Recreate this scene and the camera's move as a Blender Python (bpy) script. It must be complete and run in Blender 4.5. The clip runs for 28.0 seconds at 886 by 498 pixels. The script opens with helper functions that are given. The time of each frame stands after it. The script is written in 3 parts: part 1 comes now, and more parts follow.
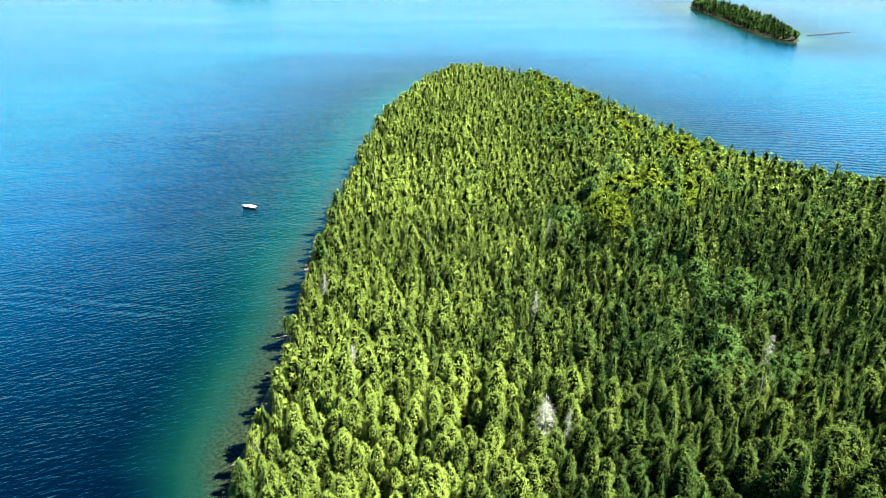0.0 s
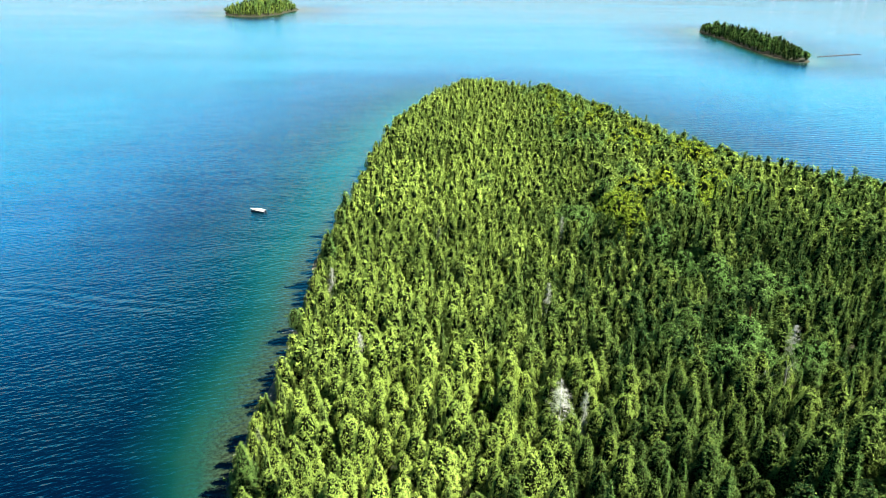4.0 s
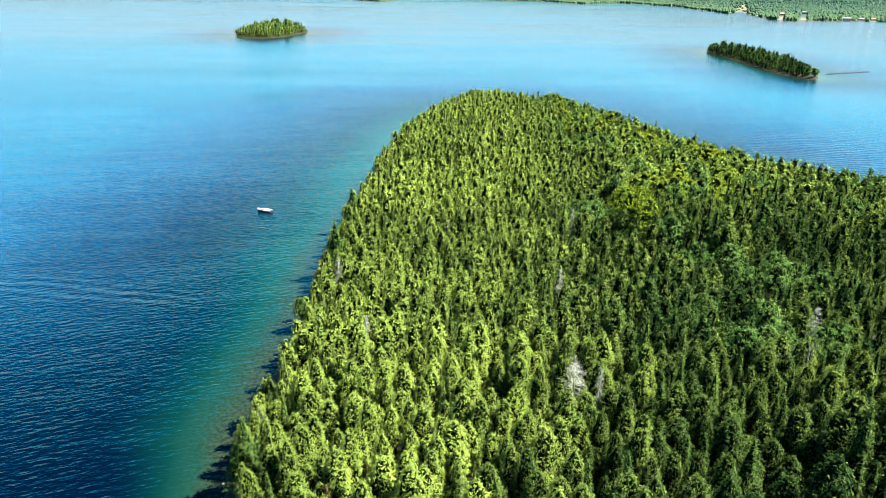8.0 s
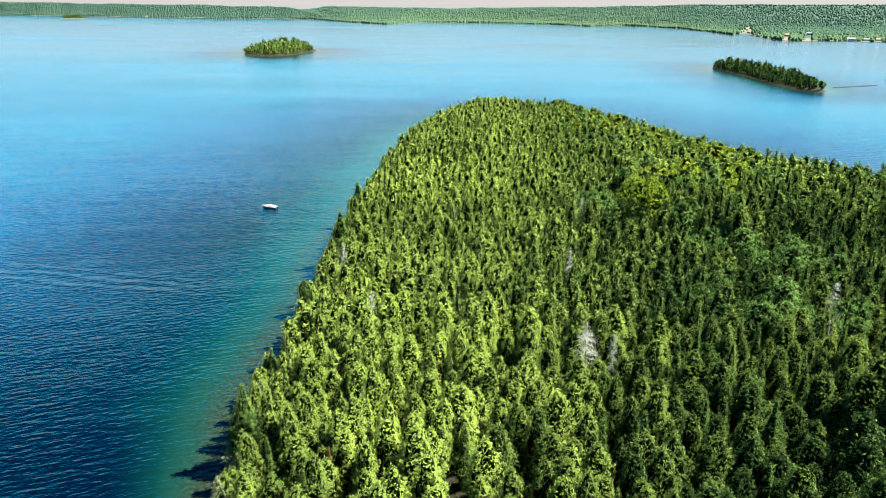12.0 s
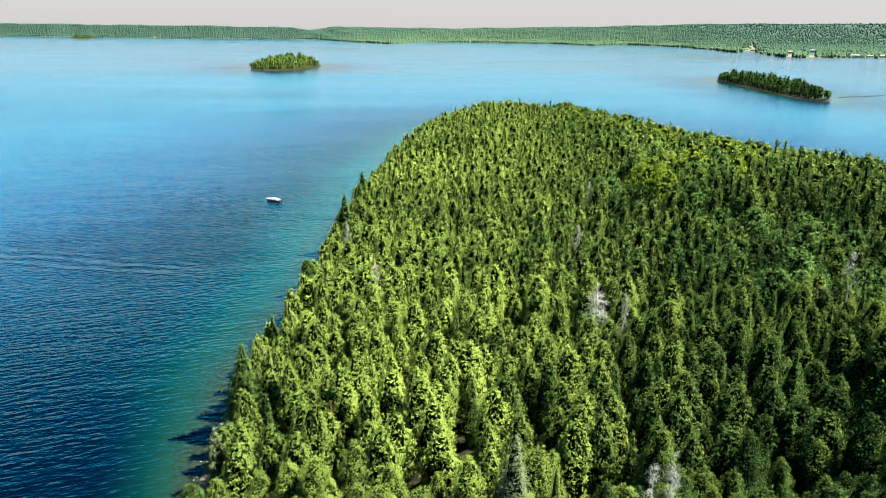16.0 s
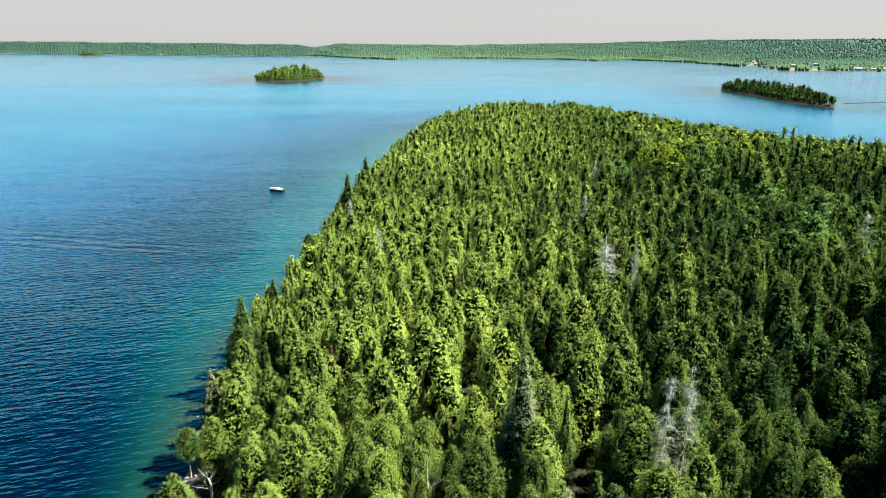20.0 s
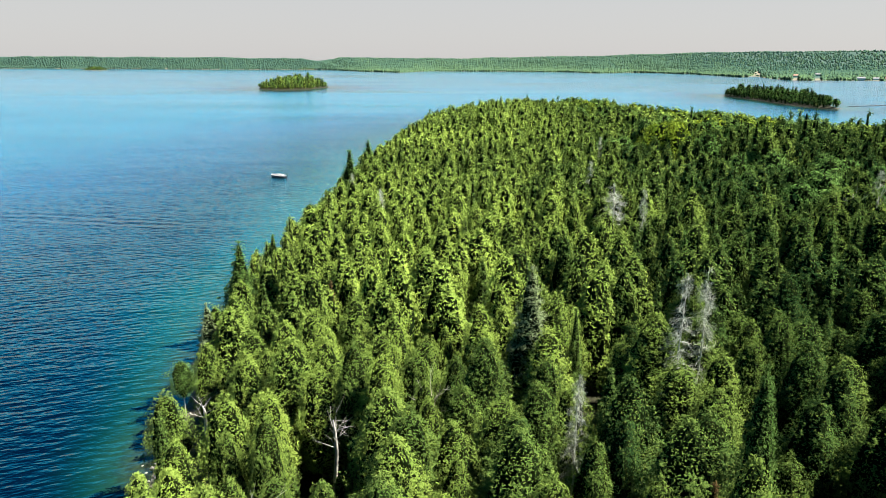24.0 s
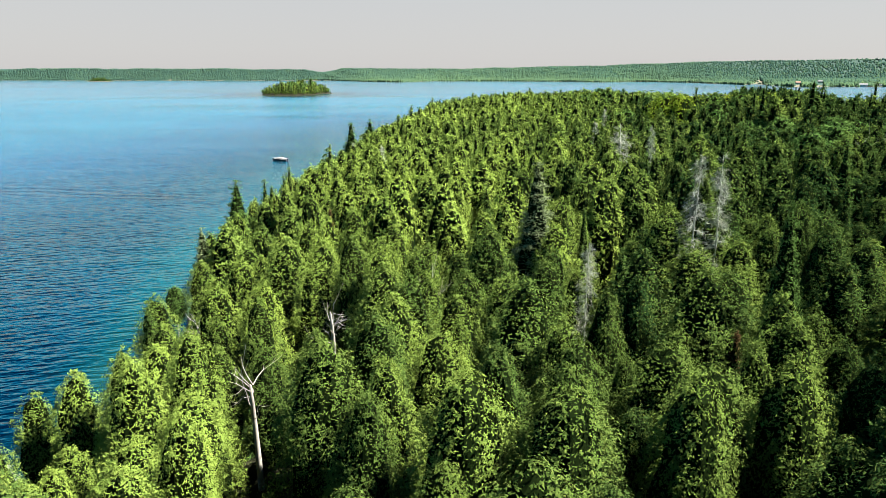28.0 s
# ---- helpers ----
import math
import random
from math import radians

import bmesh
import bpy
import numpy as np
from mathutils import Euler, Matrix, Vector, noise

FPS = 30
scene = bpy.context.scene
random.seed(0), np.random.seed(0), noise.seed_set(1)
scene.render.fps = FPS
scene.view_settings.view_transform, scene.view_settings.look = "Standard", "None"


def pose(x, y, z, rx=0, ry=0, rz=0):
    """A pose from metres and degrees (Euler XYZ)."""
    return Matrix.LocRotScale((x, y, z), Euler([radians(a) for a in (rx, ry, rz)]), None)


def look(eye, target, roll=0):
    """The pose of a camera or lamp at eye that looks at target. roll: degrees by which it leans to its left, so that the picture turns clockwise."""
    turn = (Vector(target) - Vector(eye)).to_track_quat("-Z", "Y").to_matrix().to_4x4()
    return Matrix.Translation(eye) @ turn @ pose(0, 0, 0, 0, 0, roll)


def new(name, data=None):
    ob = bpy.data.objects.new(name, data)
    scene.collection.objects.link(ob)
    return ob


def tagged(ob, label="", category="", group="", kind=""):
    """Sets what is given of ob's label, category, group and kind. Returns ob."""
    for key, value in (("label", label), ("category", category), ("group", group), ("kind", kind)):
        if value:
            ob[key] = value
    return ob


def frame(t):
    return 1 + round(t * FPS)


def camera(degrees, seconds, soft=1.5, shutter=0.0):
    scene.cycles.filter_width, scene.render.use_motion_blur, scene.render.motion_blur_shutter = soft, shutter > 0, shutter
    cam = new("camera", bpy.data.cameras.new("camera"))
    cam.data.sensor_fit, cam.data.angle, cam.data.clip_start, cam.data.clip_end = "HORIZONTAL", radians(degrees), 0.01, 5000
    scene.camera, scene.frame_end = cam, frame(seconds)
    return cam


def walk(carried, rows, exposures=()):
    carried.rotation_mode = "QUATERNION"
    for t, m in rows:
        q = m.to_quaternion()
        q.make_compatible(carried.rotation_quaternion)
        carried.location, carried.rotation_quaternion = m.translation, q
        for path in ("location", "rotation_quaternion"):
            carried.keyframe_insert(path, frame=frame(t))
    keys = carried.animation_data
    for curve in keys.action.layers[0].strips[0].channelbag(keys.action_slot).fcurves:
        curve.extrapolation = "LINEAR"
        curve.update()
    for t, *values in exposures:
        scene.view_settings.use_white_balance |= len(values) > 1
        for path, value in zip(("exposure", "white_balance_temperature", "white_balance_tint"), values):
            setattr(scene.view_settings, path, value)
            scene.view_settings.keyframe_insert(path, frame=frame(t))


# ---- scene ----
cam = camera(65.48, 28.0, 0.45)
PATH = [  # seconds, x, y, z, yaw, pitch, roll
    (0.0, 0.000, 0.000, 118.994, 0.000, -25.695, -1.061),
    (1.0, -0.049, -0.048, 116.058, 0.212, -25.073, -1.041),
    (2.0, -0.095, -0.101, 113.116, 0.413, -24.467, -1.019),
    (3.0, -0.138, -0.160, 110.170, 0.604, -23.877, -0.997),
    (4.0, -0.177, -0.223, 107.219, 0.784, -23.303, -0.974),
    (5.0, -0.213, -0.290, 104.263, 0.954, -22.745, -0.950),
    (6.0, -0.245, -0.360, 101.302, 1.115, -22.204, -0.925),
    (7.0, -0.274, -0.434, 98.337, 1.267, -21.678, -0.899),
    (8.0, -0.299, -0.509, 95.366, 1.409, -21.168, -0.873),
    (9.0, -0.322, -0.587, 92.391, 1.544, -20.674, -0.845),
    (10.0, -0.341, -0.665, 89.412, 1.670, -20.195, -0.816),
    (11.0, -0.356, -0.745, 86.427, 1.789, -19.732, -0.786),
    (12.0, -0.369, -0.824, 83.438, 1.901, -19.284, -0.755),
    (13.0, -0.378, -0.903, 80.445, 2.006, -18.851, -0.722),
    (14.0, -0.384, -0.982, 77.447, 2.104, -18.434, -0.688),
    (15.0, -0.387, -1.058, 74.444, 2.197, -18.032, -0.653),
    (16.0, -0.386, -1.133, 71.436, 2.283, -17.644, -0.616),
    (17.0, -0.383, -1.205, 68.424, 2.364, -17.272, -0.577),
    (18.0, -0.376, -1.274, 65.408, 2.441, -16.915, -0.537),
    (19.0, -0.367, -1.340, 62.387, 2.513, -16.572, -0.495),
    (20.0, -0.354, -1.401, 59.361, 2.580, -16.244, -0.451),
    (21.0, -0.338, -1.457, 56.331, 2.644, -15.930, -0.406),
    (22.0, -0.320, -1.508, 53.297, 2.704, -15.631, -0.359),
    (23.0, -0.298, -1.554, 50.258, 2.762, -15.347, -0.309),
    (24.0, -0.273, -1.592, 47.215, 2.817, -15.076, -0.258),
    (25.0, -0.246, -1.624, 44.167, 2.869, -14.820, -0.205),
    (26.0, -0.215, -1.649, 41.115, 2.920, -14.578, -0.149),
    (27.0, -0.182, -1.665, 38.059, 2.969, -14.350, -0.092),
    (28.0, -0.145, -1.673, 34.998, 3.017, -14.135, -0.032),
]
EXPOSURE = ((0, 3.4), (11, 3.22), (16, 3.1), (28, 3.0))
walk(cam, [(t, pose(x, y, z, 90 + pitch, roll, yaw)) for t, x, y, z, yaw, pitch, roll in PATH], EXPOSURE)

# ---- sky and sun ----
SUN_AZ, SUN_EL = 80.0, 53.0  # degrees clockwise from +y, and above the horizon
world = bpy.data.worlds.new("sky")
scene.world = world
world.use_nodes = True
wn, wl = world.node_tree.nodes, world.node_tree.links
sky = wn.new("ShaderNodeTexSky")
sky.sky_type, sky.sun_disc = "NISHITA", False
sky.sun_elevation, sky.sun_rotation = radians(SUN_EL), radians(SUN_AZ)
sky.air_density, sky.dust_density, sky.ozone_density = 1.0, 1.2, 1.0
# thin bright haze: near white at the horizon, clear blue higher up
geo = wn.new("ShaderNodeTexCoord")
sep = wn.new("ShaderNodeSeparateXYZ")
ramp = wn.new("ShaderNodeValToRGB")
ramp.color_ramp.elements[0].position, ramp.color_ramp.elements[0].color = 0.0, (0.9, 0.9, 0.9, 1)
ramp.color_ramp.elements[1].position, ramp.color_ramp.elements[1].color = 0.9, (0.92, 0.92, 0.92, 1)
ramp.color_ramp.elements.new(0.3).color = (0.97, 0.97, 0.97, 1)
ramp.color_ramp.elements.new(0.62).color = (0.96, 0.96, 0.96, 1)
tone = wn.new("ShaderNodeValToRGB")
tone.color_ramp.elements[0].position, tone.color_ramp.elements[0].color = 0.0, (0.77, 0.755, 0.75, 1)
tone.color_ramp.elements[1].position, tone.color_ramp.elements[1].color = 0.8, (0.002, 0.026, 0.09, 1)
tone.color_ramp.elements.new(0.07).color = (0.755, 0.75, 0.75, 1)
tone.color_ramp.elements.new(0.10).color = (0.745, 0.75, 0.755, 1)
tone.color_ramp.elements.new(0.14).color = (1.25, 1.95, 2.1, 1)
tone.color_ramp.elements.new(0.20).color = (0.22, 1.86, 2.2, 1)
tone.color_ramp.elements.new(0.30).color = (0.01, 1.18, 2.35, 1)
tone.color_ramp.elements.new(0.52).color = (0.002, 0.10, 0.44, 1)
scale_up = wn.new("ShaderNodeVectorMath")
scale_up.operation = "SCALE"
scale_up.inputs["Scale"].default_value = 4.9
haze = wn.new("ShaderNodeMix")
haze.data_type = "RGBA"
wl.new(sep.outputs["Z"], tone.inputs[0])
wl.new(tone.outputs["Color"], scale_up.inputs[0])
wl.new(scale_up.outputs["Vector"], haze.inputs["B"])
wl.new(geo.outputs["Generated"], sep.inputs[0])
wl.new(sep.outputs["Z"], ramp.inputs[0])
wl.new(ramp.outputs["Color"], haze.inputs["Factor"])
wl.new(sky.outputs["Color"], haze.inputs["A"])
wl.new(haze.outputs["Result"], wn["Background"].inputs["Color"])
wn["Background"].inputs["Strength"].default_value = 0.02125

sun = new("sun", bpy.data.lights.new("sun", "SUN"))
sun.data.energy, sun.data.angle, sun.data.color = 5.0, radians(0.6), (1.0, 0.95, 0.86)
to_sun = Vector((math.sin(radians(SUN_AZ)) * math.cos(radians(SUN_EL)), math.cos(radians(SUN_AZ)) * math.cos(radians(SUN_EL)), math.sin(radians(SUN_EL))))
sun.matrix_world = look(to_sun * 400, (0, 0, 0))


# ---- materials ----
def material(name):
    m = bpy.data.materials.new(name)
    m.use_nodes = True
    n = m.node_tree.nodes
    return m, n, m.node_tree.links, n["Principled BSDF"]


def noise_node(n, l, scale, detail=3.0, rough=0.6, stretch=None):
    tex = n.new("ShaderNodeTexNoise")
    tex.inputs["Scale"].default_value, tex.inputs["Detail"].default_value, tex.inputs["Roughness"].default_value = scale, detail, rough
    co = n.new("ShaderNodeNewGeometry").outputs["Position"]
    if stretch:
        mp = n.new("ShaderNodeMapping")
        mp.vector_type = "TEXTURE"
        mp.inputs["Scale"].default_value = tuple(1 / v for v in stretch[0])
        mp.inputs["Rotation"].default_value = (0, 0, radians(stretch[1]))
        l.new(co, mp.inputs["Vector"])
        co = mp.outputs["Vector"]
    l.new(co, tex.inputs["Vector"])
    return tex


def mix_colour(n, l, fac, a, b, blend="MIX"):
    mx = n.new("ShaderNodeMix")
    mx.data_type, mx.blend_type = "RGBA", blend
    for key, v in (("Factor", fac), ("A", a), ("B", b)):
        if isinstance(v, (tuple, float, int)):
            mx.inputs[key].default_value = (*v, 1) if isinstance(v, tuple) else v
        else:
            l.new(v, mx.inputs[key])
    return mx.outputs["Result"]


def span(n, l, value, lo, hi, to_lo=0.0, to_hi=1.0):
    mr = n.new("ShaderNodeMapRange")
    for i, v in enumerate((lo, hi, to_lo, to_hi)):
        mr.inputs[i + 1].default_value = v
    l.new(value, mr.inputs[0])
    return mr.outputs[0]


def foliage(name, dark, light, odd, through_leaf=0.08, gloss=0.0):
    """Leaves: each tree's tint lies between dark and light, single sprays vary, a few turn to the odd colour."""
    m, n, l, bsdf = material(name)
    at = n.new("ShaderNodeAttribute")
    at.attribute_name = "tint"
    info = n.new("ShaderNodeObjectInfo")
    g = n.new("ShaderNodeNewGeometry")
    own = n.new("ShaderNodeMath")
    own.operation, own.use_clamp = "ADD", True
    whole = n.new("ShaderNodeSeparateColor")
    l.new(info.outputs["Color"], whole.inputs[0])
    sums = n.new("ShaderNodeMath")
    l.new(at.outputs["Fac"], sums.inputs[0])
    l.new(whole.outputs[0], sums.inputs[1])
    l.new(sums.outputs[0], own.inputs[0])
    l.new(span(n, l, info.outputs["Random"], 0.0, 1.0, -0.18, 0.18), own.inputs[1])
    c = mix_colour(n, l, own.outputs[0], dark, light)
    c = mix_colour(n, l, span(n, l, g.outputs["Random Per Island"], 0.72, 1.0, 0.0, 0.55), c, odd)
    big = noise_node(n, l, 0.03, 2.0)
    c = mix_colour(n, l, span(n, l, big.outputs["Fac"], 0.35, 0.7, 0.0, 0.5), c, dark)
    l.new(c, bsdf.inputs["Base Color"])
    bsdf.inputs["Roughness"].default_value = 0.8
    bsdf.inputs["Specular IOR Level"].default_value = gloss
    tr = n.new("ShaderNodeBsdfTranslucent")
    l.new(c, tr.inputs["Color"])
    mixed = n.new("ShaderNodeMixShader")
    mixed.inputs[0].default_value = through_leaf
    l.new(bsdf.outputs[0], mixed.inputs[1])
    l.new(tr.outputs[0], mixed.inputs[2])
    l.new(mixed.outputs[0], n["Material Output"].inputs["Surface"])
    return m


def rough_stuff(name, a, b, scale, rough=0.85, bump=0.4, second=None):
    m, n, l, bsdf = material(name)
    t1 = noise_node(n, l, scale, 5.0)
    t2 = noise_node(n, l, scale * 0.13, 3.0)
    c = mix_colour(n, l, span(n, l, t1.outputs["Fac"], 0.3, 0.7), a, b)
    c = mix_colour(n, l, span(n, l, t2.outputs["Fac"], 0.4, 0.7, 0.0, 0.6), c, second or a)
    l.new(c, bsdf.inputs["Base Color"])
    bsdf.inputs["Roughness"].default_value = rough
    bm_ = n.new("ShaderNodeBump")
    bm_.inputs["Strength"].default_value = bump
    l.new(t1.outputs["Fac"], bm_.inputs["Height"])
    l.new(bm_.outputs[0], bsdf.inputs["Normal"])
    return m


LEAF = {
    "cedar": foliage("cedar_sprays", (0.011, 0.027, 0.008), (0.128, 0.182, 0.032), (0.154, 0.182, 0.040), 0.09),
    "spruce": foliage("spruce_needles", (0.026, 0.054, 0.013), (0.086, 0.124, 0.028), (0.102, 0.126, 0.034), 0.10),
    "aspen": foliage("aspen_leaves", (0.042, 0.084, 0.020), (0.072, 0.118, 0.029), (0.095, 0.134, 0.040), 0.10),
    "maple": foliage("maple_leaves", (0.066, 0.108, 0.011), (0.120, 0.152, 0.013), (0.180, 0.164, 0.012), 0.12),
    "pale": foliage("lichen_grey_needles", (0.06, 0.08, 0.035), (0.1, 0.125, 0.065), (0.15, 0.165, 0.11), 0.1),
    "rust": foliage("dying_needles", (0.0475, 0.029, 0.012), (0.075, 0.05, 0.0225), (0.1, 0.075, 0.04), 0.1),
}
# the haze over the lake is put into this blue-green base colour
WOODS = foliage("haze_tinted_far_woods", (0.011, 0.029, 0.029), (0.042, 0.072, 0.032), (0.046, 0.072, 0.030), 0.1, 0.0)
# inner twigs, coloured near black to stand for the shade in a crown
INNER = rough_stuff("inner_twig_shade", (0.0022, 0.0045, 0.0012), (0.0050, 0.0085, 0.0024), 2.0, 1.0)
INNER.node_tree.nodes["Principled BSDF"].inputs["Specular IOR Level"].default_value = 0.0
BARK = rough_stuff("bark", (0.051, 0.042, 0.0312), (0.09, 0.078, 0.063), 6.0)
DEADWOOD = rough_stuff("weathered_deadwood", (0.13, 0.14, 0.115), (0.215, 0.225, 0.185), 4.0, 0.8, 0.2, (0.105, 0.11, 0.088))
BIRCHBARK = rough_stuff("pale_birch_bark", (0.168, 0.162, 0.138), (0.258, 0.246, 0.216), 3.0, 0.75, 0.2, (0.084, 0.072, 0.06))
STONE = rough_stuff("shore_stone", (0.06, 0.057, 0.048), (0.12, 0.111, 0.096), 2.5, 0.85, 0.4, (0.036, 0.036, 0.03))


def ground_material():
    m, n, l, bsdf = material("ground")
    at = n.new("ShaderNodeAttribute")
    at.attribute_name = "cover"
    fine, broad = noise_node(n, l, 1.1, 6.0), noise_node(n, l, 0.06, 4.0)
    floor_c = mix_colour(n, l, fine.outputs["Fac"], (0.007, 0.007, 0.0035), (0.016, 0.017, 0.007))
    shore_c = mix_colour(n, l, span(n, l, fine.outputs["Fac"], 0.35, 0.65), (0.05, 0.045, 0.035), (0.12, 0.11, 0.09))
    # far ground takes the same haze-tinted teal as the woods
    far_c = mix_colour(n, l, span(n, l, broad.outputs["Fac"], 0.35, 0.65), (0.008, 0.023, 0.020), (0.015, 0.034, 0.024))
    sepc = n.new("ShaderNodeSeparateColor")
    l.new(at.outputs["Color"], sepc.inputs[0])
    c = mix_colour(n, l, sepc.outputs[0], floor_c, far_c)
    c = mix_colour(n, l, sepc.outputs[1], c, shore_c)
    c = mix_colour(n, l, sepc.outputs[2], c, (0.085, 0.0725, 0.0475))
    l.new(c, bsdf.inputs["Base Color"])
    bsdf.inputs["Roughness"].default_value = 0.95
    bsdf.inputs["Specular IOR Level"].default_value = 0.1
    bm_ = n.new("ShaderNodeBump")
    bm_.inputs["Strength"].default_value, bm_.inputs["Distance"].default_value = 0.43, 0.3
    l.new(fine.outputs["Fac"], bm_.inputs["Height"])
    l.new(bm_.outputs[0], bsdf.inputs["Normal"])
    return m


def water_material():
    m, n, l, bsdf = material("lake_water")
    at = n.new("ShaderNodeAttribute")
    at.attribute_name = "depth"
    ramp = n.new("ShaderNodeValToRGB")
    cr = ramp.color_ramp
    stops = [(0.0, (0.014, 0.018, 0.009)), (0.02, (0.009, 0.017, 0.009)), (0.05, (0.0025, 0.0155, 0.0105)), (0.085, (0.0005, 0.0105, 0.0078)), (0.15, (0.0, 0.0055, 0.0085)),
             (0.30, (0.0, 0.0072, 0.023)), (0.55, (0.0, 0.0165, 0.046)), (1.0, (0.0, 0.035, 0.068))]
    cr.elements[0].color, cr.elements[1].color = (*stops[0][1], 1), (*stops[-1][1], 1)
    for p, c in stops[1:-1]:
        cr.elements.new(p).color = (*c, 1)
    patch = noise_node(n, l, 0.02, 4.0)
    d = n.new("ShaderNodeMath")
    d.operation = "MULTIPLY_ADD"
    l.new(at.outputs["Fac"], d.inputs[0])
    l.new(span(n, l, patch.outputs["Fac"], 0.3, 0.7, 0.034, 0.046), d.inputs[1])
    d.inputs[2].default_value = 0.0
    l.new(d.outputs[0], ramp.inputs[0])
    # stones on the bottom show through the shallows
    bed = noise_node(n, l, 0.9, 5.0, 0.7)
    shallow = n.new("ShaderNodeMath")
    shallow.operation = "MULTIPLY"
    l.new(span(n, l, at.outputs["Fac"], 0.2, 1.9, 0.85, 0.0), shallow.inputs[0])
    l.new(span(n, l, bed.outputs["Fac"], 0.42, 0.58, 0.0, 1.0), shallow.inputs[1])
    # near west water painted dark to stand for its weak reflection
    near_dark = n.new("ShaderNodeAttribute")
    near_dark.attribute_name = "near_dark"
    water_c = mix_colour(n, l, near_dark.outputs["Fac"], ramp.outputs[0], (0.0, 0.0011, 0.0038))
    bed_c = mix_colour(n, l, shallow.outputs[0], water_c, (0.0020, 0.0024, 0.0010))
    l.new(bed_c, bsdf.inputs["Base Color"])
    bsdf.inputs["Roughness"].default_value, bsdf.inputs["IOR"].default_value = 0.08, 1.333
    open_lake = n.new("ShaderNodeSeparateXYZ")
    l.new(n.new("ShaderNodeNewGeometry").outputs["Position"], open_lake.inputs[0])
    ruffle = noise_node(n, l, 1.0, 4.0, 0.6, ((0.0016, 0.007, 0.01), 5))
    rough_mix = n.new("ShaderNodeMath")
    rough_mix.operation = "MULTIPLY"
    l.new(span(n, l, open_lake.outputs["Y"], 150.0, 900.0, 0.12, 0.13), rough_mix.inputs[0])
    l.new(span(n, l, ruffle.outputs["Fac"], 0.36, 0.64, 0.65, 1.45), rough_mix.inputs[1])
    l.new(rough_mix.outputs[0], bsdf.inputs["Roughness"])
    bsdf.inputs["Specular IOR Level"].default_value = 0.5
    w1 = noise_node(n, l, 1.0, 2.5, 0.45, ((0.30, 0.78, 0.3), 20))
    w2 = noise_node(n, l, 1.0, 2.0, 0.5, ((0.03, 0.09, 0.1), 14))
    calm = noise_node(n, l, 1.0, 3.0, 0.6, ((0.0012, 0.006, 0.01), 4))
    h = n.new("ShaderNodeMath")
    h.operation = "MULTIPLY_ADD"
    l.new(w2.outputs["Fac"], h.inputs[0])
    h.inputs[1].default_value = 1.2
    l.new(w1.outputs["Fac"], h.inputs[2])
    pos = n.new("ShaderNodeSeparateXYZ")
    l.new(n.new("ShaderNodeNewGeometry").outputs["Position"], pos.inputs[0])

    def calc(op, a, b=0.0):
        m_ = n.new("ShaderNodeMath")
        m_.operation = op
        for i, v in enumerate((a, b)):
            if isinstance(v, float):
                m_.inputs[i].default_value = v
            else:
                l.new(v, m_.inputs[i])
        return m_.outputs[0]

    # the old wake of a boat off the west shore, and a train of swell behind the point
    bend = calc("MULTIPLY", span(n, l, patch.outputs["Fac"], 0.2, 0.8, -6.0, 6.0), 1.0)
    along = calc("ADD", calc("ADD", pos.outputs["Y"], calc("MULTIPLY", pos.outputs["X"], 0.12)), bend)
    off = calc("ABSOLUTE", calc("SUBTRACT", along, 186.0))
    west = calc("MULTIPLY", span(n, l, off, 3.0, 11.0, 1.0, 0.0), span(n, l, pos.outputs["X"], -75.0, -95.0, 0.0, 1.0))
    swell_area = calc("MULTIPLY", span(n, l, pos.outputs["X"], 95.0, 160.0, 0.0, 1.0), calc("MULTIPLY", span(n, l, pos.outputs["Y"], 300.0, 330.0, 0.0, 1.0), span(n, l, pos.outputs["Y"], 430.0, 520.0, 1.0, 0.0)))
    ridge = calc("MULTIPLY", calc("SINE", calc("MULTIPLY", calc("ADD", along, calc("MULTIPLY", w1.outputs["Fac"], 1.5)), 1.15)), calc("ADD", calc("MULTIPLY", west, 0.25), calc("MULTIPLY", swell_area, 0.22)))
    total = calc("ADD", h.outputs[0], ridge)
    bm_ = n.new("ShaderNodeBump")
    bm_.inputs["Distance"].default_value = 0.5
    lee = span(n, l, at.outputs["Fac"], 0.3, 5.0, 0.45, 1.0)
    l.new(calc("MULTIPLY", calc("MULTIPLY", span(n, l, calm.outputs["Fac"], 0.35, 0.6, 0.6, 1.0), lee), span(n, l, pos.outputs["Y"], 350.0, 1300.0, 1.0, 0.35)), bm_.inputs["Strength"])
    l.new(total, bm_.inputs["Height"])
    l.new(bm_.outputs[0], bsdf.inputs["Normal"])
    return m


GROUND, WATER = ground_material(), water_material()


# ---- mesh helpers ----
def tri_mesh(name, v, f, mats, index=None, smooth=False, **attrs):
    """A mesh of triangles from arrays; attrs are numbers or colours for each point."""
    v, f = np.asarray(v, np.float32), np.asarray(f, np.int32)
    me = bpy.data.meshes.new(name)
    me.vertices.add(len(v))
    me.vertices.foreach_set("co", v.ravel())
    me.loops.add(f.size)
    me.loops.foreach_set("vertex_index", f.ravel())
    me.polygons.add(len(f))
    me.polygons.foreach_set("loop_start", np.arange(0, f.size, f.shape[1], dtype=np.int32))
    if index is not None:
        me.polygons.foreach_set("material_index", np.asarray(index, np.int32))
    me.polygons.foreach_set("use_smooth", np.full(len(f), smooth))
    for key, a in attrs.items():
        a = np.asarray(a, np.float32)
        if a.ndim == 1:
            me.attributes.new(key, "FLOAT", "POINT").data.foreach_set("value", a)
        else:
            me.attributes.new(key, "FLOAT_COLOR", "POINT").data.foreach_set("color", np.c_[a, np.ones(len(a))].astype(np.float32).ravel())
